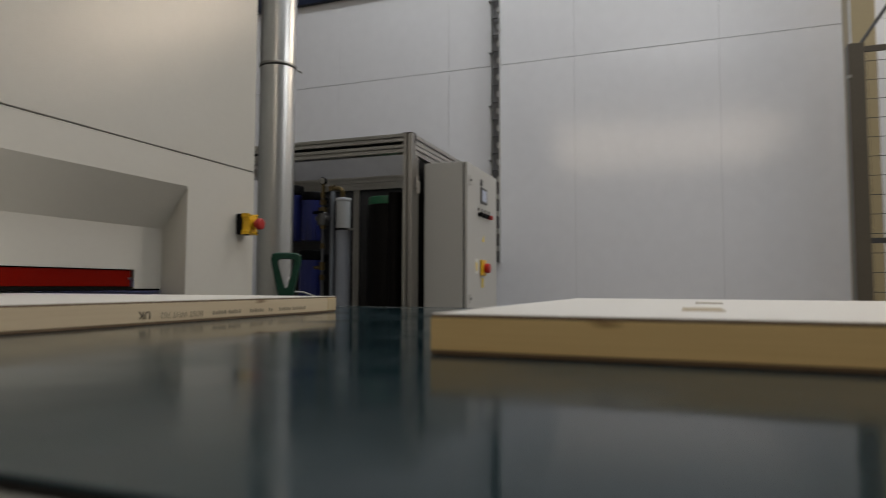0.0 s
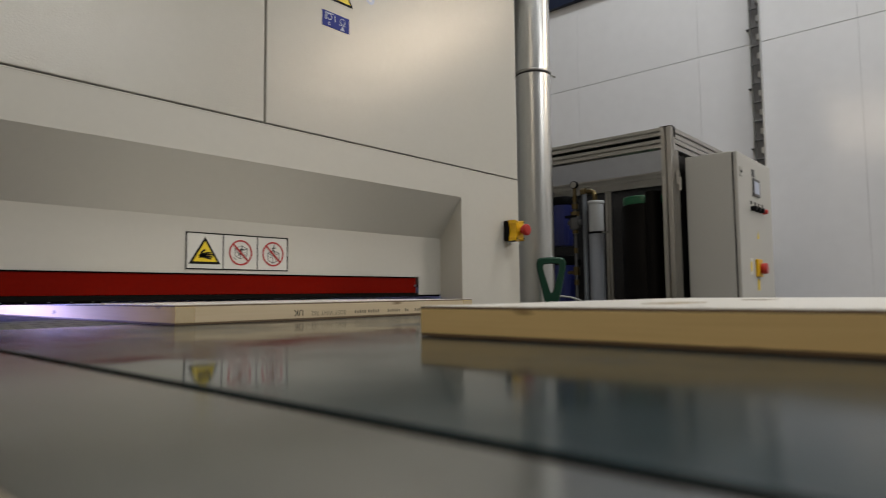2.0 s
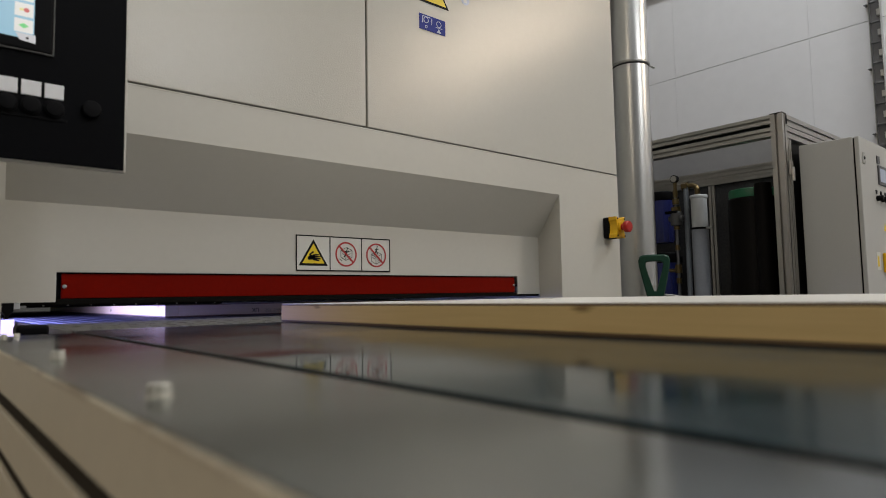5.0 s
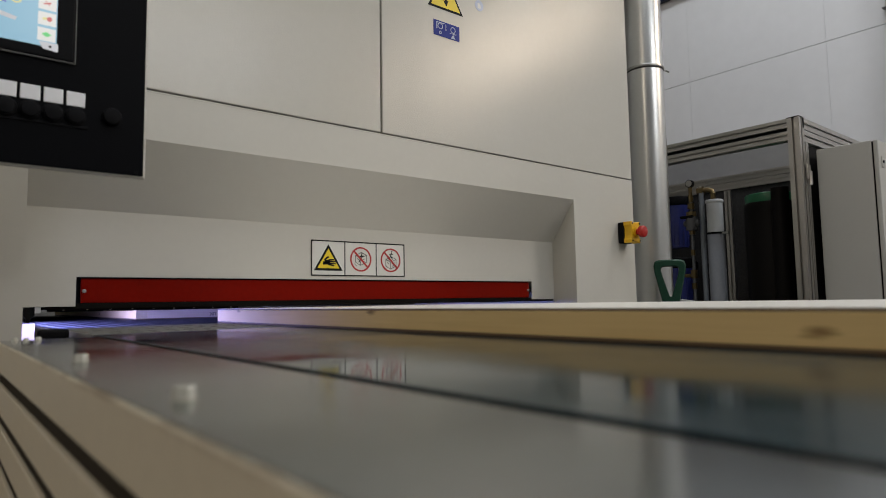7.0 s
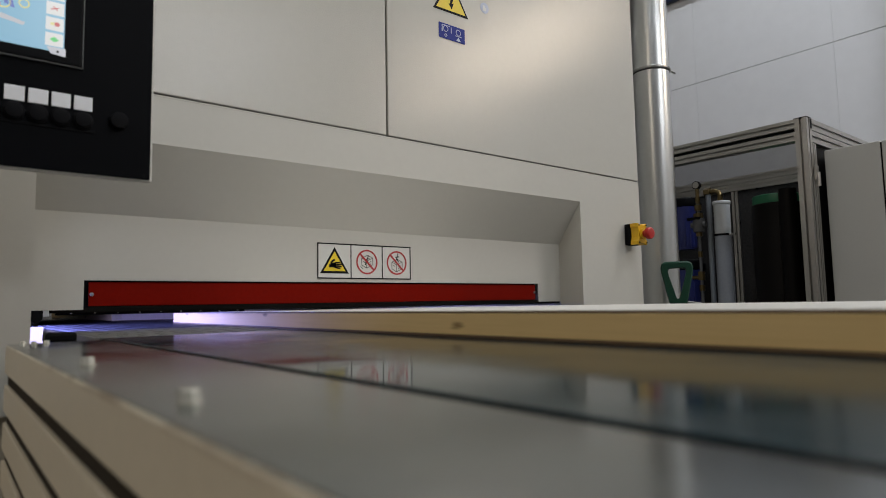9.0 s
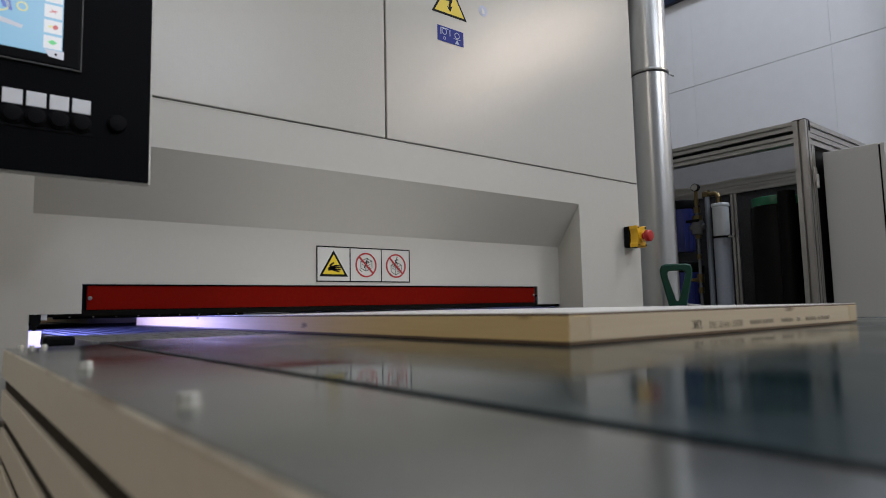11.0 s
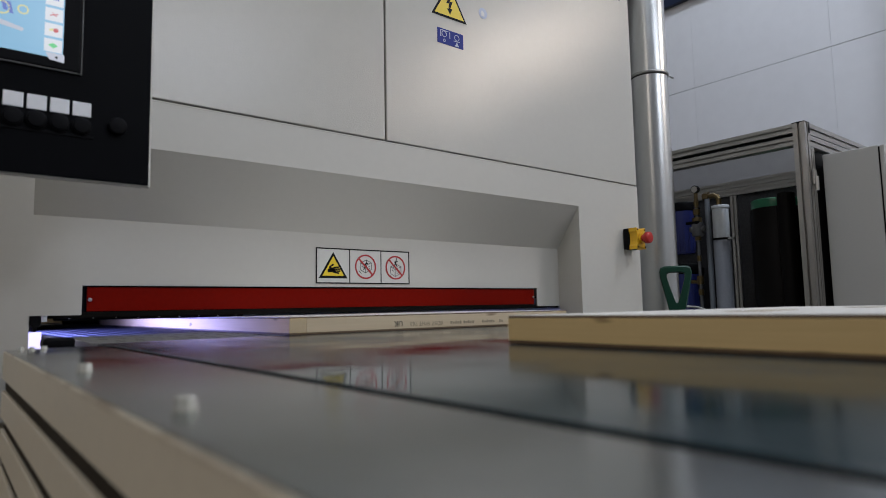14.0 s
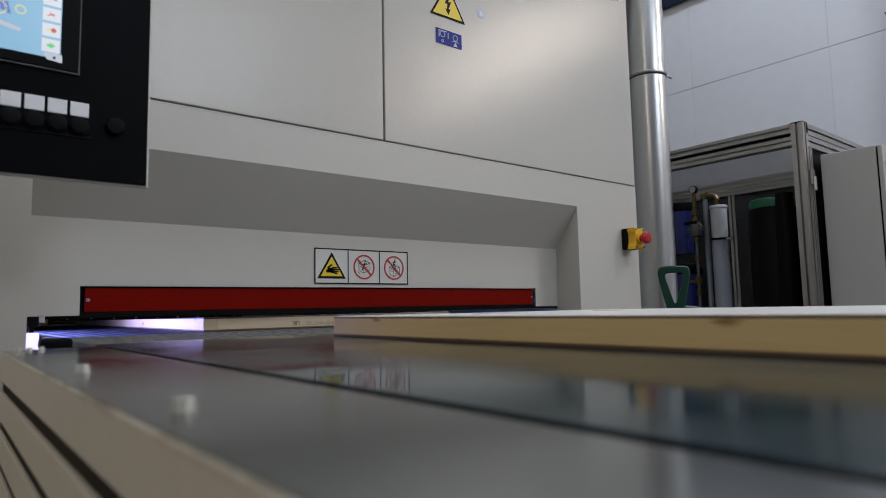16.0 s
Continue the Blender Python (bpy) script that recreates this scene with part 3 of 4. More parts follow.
def door_blank(label, y, rz):
    """Origin at the front left corner on the belt; the board reaches back from it."""
    t = thing("door_blank", label, "door blank", 0.568, y, 0.9102, rz, "door blanks on the belt")
    part("left_stile", box(0, 0.034, -LEN, 0, 0.0035, THK - 0.0035, 0.0006), M_PINE, t, "pale pine stile with knots")
    for x in (0.0, WID - 0.034):
        part("end_grain", box(x + 0.0006, x + 0.0334, -LEN - 0.0003, -LEN + 0.001, 0.0041, THK - 0.0041), M_END_GRAIN, t, "pale end grain of the stile")
    part("right_stile", box(WID - 0.034, WID, -LEN, 0, 0.0035, THK - 0.0035, 0.0006), M_PINE, t)
    part("end_rail", box(0.0342, WID - 0.0342, -LEN, -LEN + 0.034, 0.0035, THK - 0.0035, 0.0006), M_PINE_END, t, "pale pine end rail")
    part("front_rail", box(0.0342, WID - 0.0342, -0.034, 0, 0.0035, THK - 0.0035, 0.0006), M_PINE_END, t)
    part("core", box(0.035, WID - 0.035, -LEN + 0.035, -0.035, 0.0035, THK - 0.0035), M_SKIN, t)
    part("bottom_skin", box(0.0004, WID - 0.0004, -LEN + 0.0004, -0.0004, 0.0003, 0.0034), M_SKIN, t, "brown fibreboard skin")
    part("top_skin", box(0.0004, WID - 0.0004, -LEN + 0.0004, -0.0004, THK - 0.0034, THK - 0.0009), M_SKIN, t, "brown fibreboard skin")
    part("primer_face", box(0.0008, WID - 0.0008, -LEN + 0.0008, -0.0008, THK - 0.0009, THK), M_DOOR_TOP, t, "white primed face")
    part("lock_recess", box(0.150, 0.245, -0.234, -0.196, THK, THK + 0.0006), M_RECESS, t, "shallow brown lock recess")
    part("lock_slot", box(0.440, 0.500, -0.246, -0.212, THK, THK + 0.0006), M_INK, t, "dark slot in the face")
    words("UK", 0.0160, 0.252, -LEN - 0.0003, 0.0190, t, M_INK_DARK, 0.0002)
    words("BDST WHT 762", 0.0128, 0.357, -LEN - 0.0003, 0.0165, t, M_INK)
    # rows of printing that cannot be read, one small block a letter
    for x0, w in ((0.379, 0.034), (0.416, 0.039), (0.472, 0.040), (0.525, 0.014), (0.556, 0.040), (0.600, 0.051)):
        bm = bmesh.new()
        for k in range(int(w / 0.0066)):
            h = (0.0062, 0.0050, 0.0066, 0.0055)[k % 4]
            box(x0 + 0.0066 * k, x0 + 0.0066 * k + 0.0043, -LEN - 0.0004, -LEN, 0.0092, 0.0092 + h, bm=bm)
        part("print_bar", bm, M_INK, t, "faint unreadable printing")
    return t


# ---- things on the machine ----
def sign_strip():
    t = thing("warning_sign_strip", "white strip with one yellow warning triangle and two red prohibition signs", "warning sign", -0.0178, 0, -0.0854)
    t.scale = (1.09, 1.09, 1.09)
    y = -0.0005
    x0, x1, z0, z1 = 0.764, 1.050, 1.0215, 1.112
    part("backing", box(x0, x1, y - 0.0008, y, z0, z1), M_SIGN_WHITE, t)
    bm = bmesh.new()
    w, yb = 0.0030, y - 0.0014
    for b in ((x0, x1, z0, z0 + w), (x0, x1, z1 - w, z1), (x0, x0 + w, z0 + w, z1 - w), (x1 - w, x1, z0 + w, z1 - w), (0.8590, 0.8616, z0 + w, z1 - w), (0.9552, 0.9578, z0 + w, z1 - w)):
        box(b[0], b[1], yb, y - 0.0008, b[2], b[3], bm=bm)
    part("border", bm, M_SIGN_BLACK, t, "black printed border")
    c, zb = 0.8125, 1.036
    part("triangle_edge", prism(((c - 0.041, zb - 0.001), (c + 0.041, zb - 0.001), (c, zb + 0.066)), y - 0.0013, y - 0.0008), M_SIGN_BLACK, t)
    part("triangle", prism(((c - 0.031, zb + 0.005), (c + 0.031, zb + 0.005), (c, zb + 0.055)), y - 0.0018, y - 0.0013), M_SIGN_YELLOW, t, "yellow warning triangle")
    bm = bmesh.new()
    for ax, az, bx, bz, r in ((-0.016, 0.018, 0.002, 0.019, 0.0042), (-0.012, 0.0225, 0.004, 0.022, 0.0042), (0.0, 0.026, 0.016, 0.0275, 0.0019), (0.0, 0.022, 0.020, 0.0225, 0.0019), (0.0, 0.018, 0.020, 0.0170, 0.0019), (-0.002, 0.015, 0.016, 0.0120, 0.0019), (-0.012, 0.026, 0.000, 0.0345, 0.0022)):
        dx, dz = bx - ax, bz - az
        k = math.hypot(dx, dz)
        nx, nz = -dz / k * r, dx / k * r
        prism(((c + ax + nx, zb + az + nz), (c + ax - nx, zb + az - nz), (c + bx - nx, zb + bz - nz), (c + bx + nx, zb + bz + nz)), y - 0.0023, y - 0.0018, bm=bm)
    part("symbol", bm, M_SIGN_BLACK, t, "black crush symbol")
    for c in (0.9085, 1.0035):
        zc = 1.0665
        part("prohibition_ring", ring(c, zc, 0.0325, 0.0042, y - 0.0016, y - 0.0008), M_SIGN_RED, t, "red prohibition ring")
        # the machine block on the sign, drawn in thin lines, with a dark mark upon or before it
        low = 0.0 if c < 0.95 else -0.008
        lines = ((-0.016, 0.010), (0.002, 0.018), (0.002, 0.018), (0.018, 0.011), (-0.016, 0.010), (-0.001, 0.003), (-0.001, 0.003), (0.018, 0.011), (-0.016, 0.010), (-0.016, -0.008), (-0.001, 0.003), (-0.001, -0.016), (0.018, 0.011), (0.018, -0.007), (-0.016, -0.008), (-0.001, -0.016), (-0.001, -0.016), (0.018, -0.007), (0.004, -0.002), (0.013, 0.002), (0.004, -0.008), (0.013, -0.004), (-0.012, 0.002), (-0.005, -0.002), (-0.020, -0.012), (-0.012, -0.018))
        for name, strokes, r, m, lift in (("symbol", tuple(zip(lines[0::2], lines[1::2])), 0.0009, M_SIGN_GREY, low), ("dark_mark", (((-0.001, 0.002), (0.003, 0.013)), ((-0.001, 0.002), (-0.006, -0.008)), ((0.001, 0.003), (0.006, -0.006)), ((-0.004, 0.007), (0.008, 0.009)), ((0.003, 0.014), (0.0045, 0.018))), 0.0013, M_SIGN_BLACK, 0.0 if c < 0.95 else 0.008)):
            bm = bmesh.new()
            for (ax, az), (bx, bz) in strokes:
                dx, dz = bx - ax, bz - az
                k = math.hypot(dx, dz)
                nx, nz = -dz / k * r, dx / k * r
                ya = y - (0.0012 if name == "symbol" else 0.0013)
                prism(((c + ax + nx, zc + lift + az + nz), (c + ax - nx, zc + lift + az - nz), (c + bx - nx, zc + lift + bz - nz), (c + bx + nx, zc + lift + bz + nz)), ya, y - 0.0008, bm=bm)
            part(name, bm, m, t, "grey line drawing of a machine" if name == "symbol" else "small dark mark")
        s, w = 0.0212, 0.0017
        part("prohibition_bar", prism(((c - s - w, zc + s - w), (c - s + w, zc + s + w), (c + s + w, zc - s + w), (c + s - w, zc - s - w)), y - 0.0019, y - 0.0013), M_SIGN_RED, t)


def hood_stickers():
    y = D - 0.0004
    t = thing("voltage_sign", "yellow electrical hazard triangle with a black bolt", "warning sign", -0.0129, 0.0108, -0.0873)
    t.scale = (1.1, 1.1, 1.1)
    c, zb = 1.118, 1.759
    part("triangle_edge", prism(((c - 0.064, zb), (c + 0.064, zb), (c, zb + 0.108)), y - 0.0006, y), M_SIGN_BLACK, t)
    part("triangle", prism(((c - 0.053, zb + 0.0065), (c + 0.053, zb + 0.0065), (c, zb + 0.095)), y - 0.0011, y - 0.0006), M_SIGN_YELLOW, t)
    part("bolt_symbol", prism(((c + 0.004, zb + 0.070), (c - 0.012, zb + 0.042), (c - 0.001, zb + 0.044), (c - 0.004, zb + 0.026), (c - 0.010, zb + 0.028), (c + 0.002, zb + 0.012), (c + 0.010, zb + 0.031), (c + 0.003, zb + 0.028), (c + 0.012, zb + 0.052), (c + 0.001, zb + 0.049), (c + 0.010, zb + 0.068)), y - 0.0016, y - 0.0011), M_SIGN_BLACK, t)
    t = thing("instruction_plate", "small blue instruction plate with pale symbols", "sign plate", -0.0129, 0.0108, -0.0873)
    t.scale = (1.1, 1.1, 1.1)
    part("plate", box(1.073, 1.167, y - 0.0008, y, 1.680, 1.7235), M_BLUE, t)
    part("symbol_ring", ring(1.097, 1.709, 0.009, 0.0018, y - 0.0013, y - 0.0008, 20), M_BLUE_PALE, t)
    part("symbol_frame", box(1.083, 1.086, y - 0.0013, y - 0.0008, 1.699, 1.719), M_BLUE_PALE, t)
    part("symbol_frame", box(1.086, 1.112, y - 0.0013, y - 0.0008, 1.7175, 1.7195), M_BLUE_PALE, t)
    part("symbol_arrow", box(1.116, 1.118, y - 0.0013, y - 0.0008, 1.700, 1.718), M_BLUE_PALE, t)
    part("digit", ring(1.097, 1.690, 0.0045, 0.0015, y - 0.0013, y - 0.0008, 16), M_BLUE_PALE, t)
    part("symbol_ring", ring(1.143, 1.708, 0.009, 0.0016, y - 0.0013, y - 0.0008, 20), M_BLUE_PALE, t)
    part("symbol_line", box(1.131, 1.155, y - 0.0013, y - 0.0008, 1.6965, 1.698), M_BLUE_PALE, t)
    part("symbol_triangle", prism(((1.135, 1.683), (1.151, 1.683), (1.143, 1.695)), y - 0.0013, y - 0.0008), M_BLUE_PALE, t)
    t = thing("maker_lettering", "dark lettering as plain bars high on the hood door", "lettering", 0, 0, 0)
    for x0, x1, z0 in ((2.072, 2.084, 2.172), (2.093, 2.098, 2.176), (2.110, 2.119, 2.179)):
        part("letter_bar", box(x0, x1, D - 0.0006, D, z0, 2.235), M_SIGN_GREY, t)
    t = thing("round_sticker", "small pale transparent round sticker on the door", "sticker", -0.0129, 0.0108, -0.0873)
    t.scale = (1.1, 1.1, 1.1)
    part("disc", cyl(1.247, y, 1.812, 0.0165, -0.0008, "y", 24), M_BLUE_PALE, t)
    part("mark", prism(((1.240, 1.803), (1.252, 1.803), (1.252, 1.812), (1.245, 1.820), (1.240, 1.818)), y - 0.0013, y - 0.0008), M_SIGN_WHITE, t)


def emergency_stop():
    t = thing("emergency_stop", "yellow and black emergency stop box with a red mushroom button", "emergency stop", 2.096, D, 1.2045)
    t.scale = (1.1, 1.1, 1.1)
    part("back_box", box(-0.0275, 0.0275, -0.024, 0, -0.037, 0.037, 0.004), M_BLACK, t, "black lower shell")
    # the cover is drawn in at its waist, with lugs at the four corners
    half = ((0.0275, -0.037), (0.0275, -0.026), (0.0235, -0.020), (0.0215, -0.010), (0.0215, 0.010), (0.0235, 0.020), (0.0275, 0.026), (0.0275, 0.037), (0.020, 0.037), (0.013, 0.0335), (0.0, 0.0325))
    top = half + tuple((-x, z) for x, z in half[-2::-1])
    low = ((-0.020, -0.037), (-0.013, -0.0335), (0.0, -0.0325), (0.013, -0.0335), (0.020, -0.037))
    bm = prism(top + low, -0.054, -0.0245)
    bmesh.ops.bevel(bm, geom=[e for e in bm.edges if abs(e.verts[0].co.y - e.verts[1].co.y) < 1e-6 and e.verts[0].co.y < -0.05], offset=0.002, segments=2, affect="EDGES", profile=0.5)
    part("front_box", bm, M_YELLOW, t, "yellow upper shell")
    for z in (-0.030, 0.030):
        for x in (-0.021, 0.021):
            part("screw", cyl(x, -0.0558, z, 0.003, -0.0012, "y", 12), M_BLACK, t)
    part("collar", cyl(0, -0.056, 0, 0.019, -0.005, "y", 24), M_YELLOW, t, smooth=True)
    part("stem", cyl(0, -0.061, 0, 0.011, -0.012, "y", 20), M_REDBTN, t, smooth=True)
    part("mushroom_button", cyl(0, -0.071, 0, 0.0205, -0.020, "y", 28, bevel=0.006), M_REDBTN, t, "red mushroom button", smooth=True)


def control_panel():
    yf = -0.363
    t = thing("control_panel", "black control panel with a lit touchscreen and white buttons", "control panel", -0.0117, -0.0624, -0.0375)
    t.scale = (1.043, 1.043, 1.043)
    part("housing", box(-0.300, 0.2862, yf + 0.003, yf + 0.016, 1.1505, 1.80, 0.002), M_PAINT_SMOOTH, t, "light grey sheet housing")
    part("rear_box", box(-0.27, 0.235, yf + 0.016, yf + 0.06, 1.20, 1.77, 0.004), M_PAINT_SMOOTH, t)
    part("front_foil", box(-0.296, 0.2822, yf - 0.0005, yf + 0.003, 1.1535, 1.796, 0.001), M_BLACK_GLOSS, t, "black front foil")
    part("boom", box(-0.20, -0.08, yf + 0.06, -0.046, 1.50, 1.60, 0.005), M_PAINT_SMOOTH, t)
    s = part("touchscreen", box(-0.200, 0.183, yf - 0.006, yf - 0.0005, 1.312, 1.62, 0.003), M_BLACK, t, "black touchscreen bezel")
    part("bezel_edge", box(0.1832, 0.1845, yf - 0.0058, yf - 0.0005, 1.312, 1.62), M_SIGN_GREY, s, "thin grey bezel edge")
    part("bezel_edge", box(-0.200, 0.1845, yf - 0.0058, yf - 0.0005, 1.3107, 1.3119), M_SIGN_GREY, s)
    part("display", box(-0.176, 0.159, yf - 0.0064, yf - 0.006, 1.328, 1.590), M_SCREEN, s, "light blue lit display")
    ys = yf - 0.0068
    for k in range(6):
        z = 1.336 + 0.0235 * k
        tile = part("screen_tile", box(0.135, 0.1575, ys, yf - 0.0064, z, z + 0.0195), M_SCREEN_WHITE, s)
        m = (M_SCREEN_GREEN, M_SCREEN_RED, M_SCREEN_RED, M_SCREEN_BLUE, M_SCREEN_GREEN, M_SCREEN_BLUE)[k]
        zc, xc = z + 0.0098, 0.1462
        if k in (0, 4):
            icon = prism(((xc - 0.0062, zc), (xc, zc - 0.0040), (xc + 0.0062, zc), (xc, zc + 0.0040)), ys - 0.0003, ys)
        elif k == 1:
            icon = prism(((xc - 0.0055, zc - 0.0020), (xc - 0.0005, zc - 0.0020), (xc - 0.0005, zc + 0.0025), (xc - 0.0055, zc + 0.0010)), ys - 0.0003, ys)
            part("tile_mark", cyl(xc + 0.0030, ys, zc, 0.0034, -0.0003, "y", 14), M_SCREEN_RED, s)
            m = M_SCREEN_YELLOW
        elif k == 2:
            icon = prism(((xc - 0.0055, zc - 0.0014), (xc - 0.0045, zc - 0.0026), (xc + 0.0050, zc + 0.0010), (xc + 0.0040, zc + 0.0022)), ys - 0.0003, ys)
            prism(((xc - 0.0030, zc + 0.0026), (xc - 0.0020, zc + 0.0034), (xc + 0.0034, zc - 0.0022), (xc + 0.0024, zc - 0.0030)), ys - 0.0005, ys - 0.0003, bm=icon)
        else:
            icon = box(xc - 0.006, xc + 0.006, ys - 0.0003, ys, zc - 0.0010, zc + 0.0006)
        part("tile_icon", icon, m, s)
    part("screen_drawing", prism(((0.058, 1.3655), (0.108, 1.3575), (0.110, 1.3625), (0.060, 1.374)), ys, yf - 0.0064), M_SCREEN_GREY, s)
    for x, z, m in ((0.076, 1.380, M_SCREEN_RED), (0.085, 1.384, M_SCREEN_BLUE), (0.092, 1.381, M_SCREEN_BLUE)):
        part("screen_roller", prism(((x, z), (x + 0.005, z - 0.001), (x + 0.001, z + 0.016), (x - 0.004, z + 0.016)), ys, yf - 0.0064), m, s)
    part("screen_ring", ring(0.108, 1.390, 0.007, 0.002, ys, yf - 0.0064, 20), M_SCREEN_YELLOW, s)
    part("screen_arc", ring(0.083, 1.387, 0.010, 0.002, ys, yf - 0.0064, 20), M_SCREEN_YELLOW, s)
    part("screen_tab", prism(((0.137, 1.3345), (0.142, 1.3245), (0.161, 1.3225), (0.161, 1.3345)), ys - 0.0003, yf - 0.0064), M_SCREEN_GREY, s)
    part("tab_dot", cyl(0.151, ys - 0.0003, 1.3285, 0.0018, -0.0003, "y", 12), M_BLACK, s)
    for k in range(4):
        x = 0.089 + 0.0285 * k
        part("label_plate", box(x, x + 0.0245, yf - 0.003, yf - 0.0005, 1.2475, 1.2695, 0.001), M_BTN_WHITE, t, "blank white label plate")
        bm = cyl(x + 0.0122, yf - 0.0005, 1.2325, 0.0140, -0.004, "y", 28, bevel=0.001)
        part("button_ring", bm, M_BLACK, t, smooth=True)
        part("push_button", cyl(x + 0.0122, yf - 0.0045, 1.2325, 0.0112, -0.005, "y", 28, bevel=0.0012), M_BLACK, t, smooth=True)
    part("button_tray", box(0.084, 0.204, yf - 0.002, yf - 0.0005, 1.2150, 1.2195, 0.0008), M_BLACK, t)
    part("knob", cyl(0.235, yf - 0.0005, 1.2400, 0.0130, -0.010, "y", 24, bevel=0.002), M_BLACK, t, smooth=True)
    for x, z in ((0.273, 1.159),):
        part("screw", cyl(x, yf - 0.0005, z, 0.003, -0.001, "y", 10), M_BLACK, t)


# ---- beside the machine ----
def exhaust_duct():
    cx, cy, r = 2.484, 0.007, 0.0800
    t = thing("exhaust_duct", "round galvanised exhaust duct with a clamped joint", "duct", cx, cy, 0)
    part("duct_pipe", cyl(0, 0, 0.0, r, 1.972, "z", 64), M_GALV, t, smooth=True)
    part("duct_pipe", cyl(0, 0, 1.984, r + 0.0012, 4.8, "z", 64), M_GALV, t, smooth=True)
    bm = cyl(0, 0, 1.972, r + 0.0055, 0.012, "z", 64, bevel=0.003)
    part("joint_ring", bm, M_ZINC, t, "rolled joint ring", smooth=True)
    part("joint_shadow", cyl(0, 0, 1.966, r + 0.001, 0.006, "z", 64), M_BACK, t)
    part("clamp_screw", cyl(0.070, -0.06, 1.978, 0.004, 0.030, "x", 10), M_ZINC, t)


def pallet_truck():
    t = thing("pallet_truck", "dark green pallet truck parked beside the duct, handle up", "pallet truck", 2.302, -0.180, 0, 30)
    # moulded D-shaped grip: a broad outer outline round a narrow wedge-shaped hole
    outer = ((0.030, 0.905), (0.040, 0.945), (0.054, 1.000), (0.067, 1.055), (0.070, 1.080), (0.064, 1.097), (0.048, 1.103), (0.020, 1.104))
    inner = ((0.004, 0.958), (0.008, 0.966), (0.021, 1.005), (0.035, 1.048), (0.038, 1.062), (0.036, 1.072), (0.030, 1.076), (0.012, 1.077))
    bm = bmesh.new()
    loops = []
    for x, grow in ((-0.0165, -0.006), (-0.0105, 0.0), (0.0105, 0.0), (0.0165, -0.006)):
        for side, sign in ((outer, 1), (inner, -1)):
            mid = Vector((0.0, 1.03))
            ringed = []
            for y, z in side + tuple((-p, q) for p, q in side[::-1]):
                d = (Vector((y, z)) - mid).normalized() * grow * sign * (1.0 if side is outer else 0.55)
                ringed.append(bm.verts.new((x, 0.87 * (y + d.x), z + d.y)))
            loops.append(ringed)
    chain = loops[0::2] + loops[1::2][::-1]
    for a, b in zip(chain, chain[1:] + chain[:1]):
        for k in range(16):
            bm.faces.new((a[k], a[(k + 1) % 16], b[(k + 1) % 16], b[k]))
    bmesh.ops.recalc_face_normals(bm, faces=bm.faces)
    part("loop_handle", bm, M_GREEN, t, "dark green moulded loop grip", smooth=True)
    part("handle_neck", cyl(0, 0, 0.80, 0.022, 0.12, "z", 16, r2=0.016), M_GREEN, t, smooth=True)
    part("tiller", cyl(0, 0, 0.22, 0.019, 0.60, "z", 16), M_GREEN, t, smooth=True)
    part("pump_body", box(-0.09, 0.09, -0.08, 0.08, 0.10, 0.30, 0.02), M_GREEN, t)
    for s in (-1, 1):
        part("fork", box(0.19 * s - 0.07, 0.19 * s + 0.07, -1.1, -0.06, 0.06, 0.12, 0.012), M_GREEN, t)
        part("fork_wheel", cyl(0.19 * s - 0.04, -1.0, 0.036, 0.036, 0.08, "x", 20), M_BLACK, t, smooth=True)
    part("fork_bridge", box(-0.26, 0.26, -0.14, -0.02, 0.10, 0.34, 0.015), M_GREEN, t)
    part("steer_wheel", cyl(-0.05, 0, 0.09, 0.09, 0.10, "x", 28, bevel=0.008), M_BLACK, t, smooth=True)
    part("release_lever", tube(((0.0, -0.012, 0.945), (0.0, -0.075, 0.938), (0.0, -0.120, 0.922)), 0.004, 8), M_ZINC, t, smooth=True)


def profile_bar(x0, x1, y0, y1, z0, z1, parent, name="frame_bar"):
    """A square aluminium profile with a groove along each side, along its longest axis."""
    d = (x1 - x0, y1 - y0, z1 - z0)
    ax = max(range(3), key=lambda k: d[k])
    lo, hi = [x0, y0, z0], [x1, y1, z1]
    a, b = [k for k in range(3) if k != ax]
    w, h = d[a], d[b]
    g, c = 0.20, 0.40
    # outline with undercut grooves on all four sides
    def side(n):
        return [(0, 0), (0.5 - g / 2, 0), (0.5 - g / 2, 0.10), (0.5 - c / 2, 0.10), (0.5 - c / 2, 0.28), (0.5 + c / 2, 0.28), (0.5 + c / 2, 0.10), (0.5 + g / 2, 0.10), (0.5 + g / 2, 0)]
    out = []
    for u, v in side(0):
        out.append((u, v))
    for u, v in side(0):
        out.append((1 - v, u))
    for u, v in side(0):
        out.append((1 - u, 1 - v))
    for u, v in side(0):
        out.append((v, 1 - u))
    bm = bmesh.new()
    rings = []
    for e in (lo[ax], hi[ax]):
        r = []
        for u, v in out:
            c = [0, 0, 0]
            c[ax], c[a], c[b] = e, lo[a] + u * w, lo[b] + v * h
            r.append(bm.verts.new(c))
        rings.append(r)
    n = len(out)
    for k in range(n):
        bm.faces.new((rings[0][k], rings[0][(k + 1) % n], rings[1][(k + 1) % n], rings[1][k]))
    bm.faces.new(rings[0])
    bm.faces.new(rings[1][::-1])
    bmesh.ops.recalc_face_normals(bm, faces=bm.faces)
    return part(name, bm, M_ALU, parent)


XC, YC, ZC = 2.93, -0.337, 1.730     # near top corner of the cage


FOOT = 0.1274      # floor level in the group's own axes


def grown(t):
    """The cage group is laid out small and set at its true size and place."""
    t.matrix_basis = Matrix.Translation((-0.0259, 0.0921, -0.1473)) @ Matrix.Scale(1.156, 4) @ t.matrix_basis
    return t


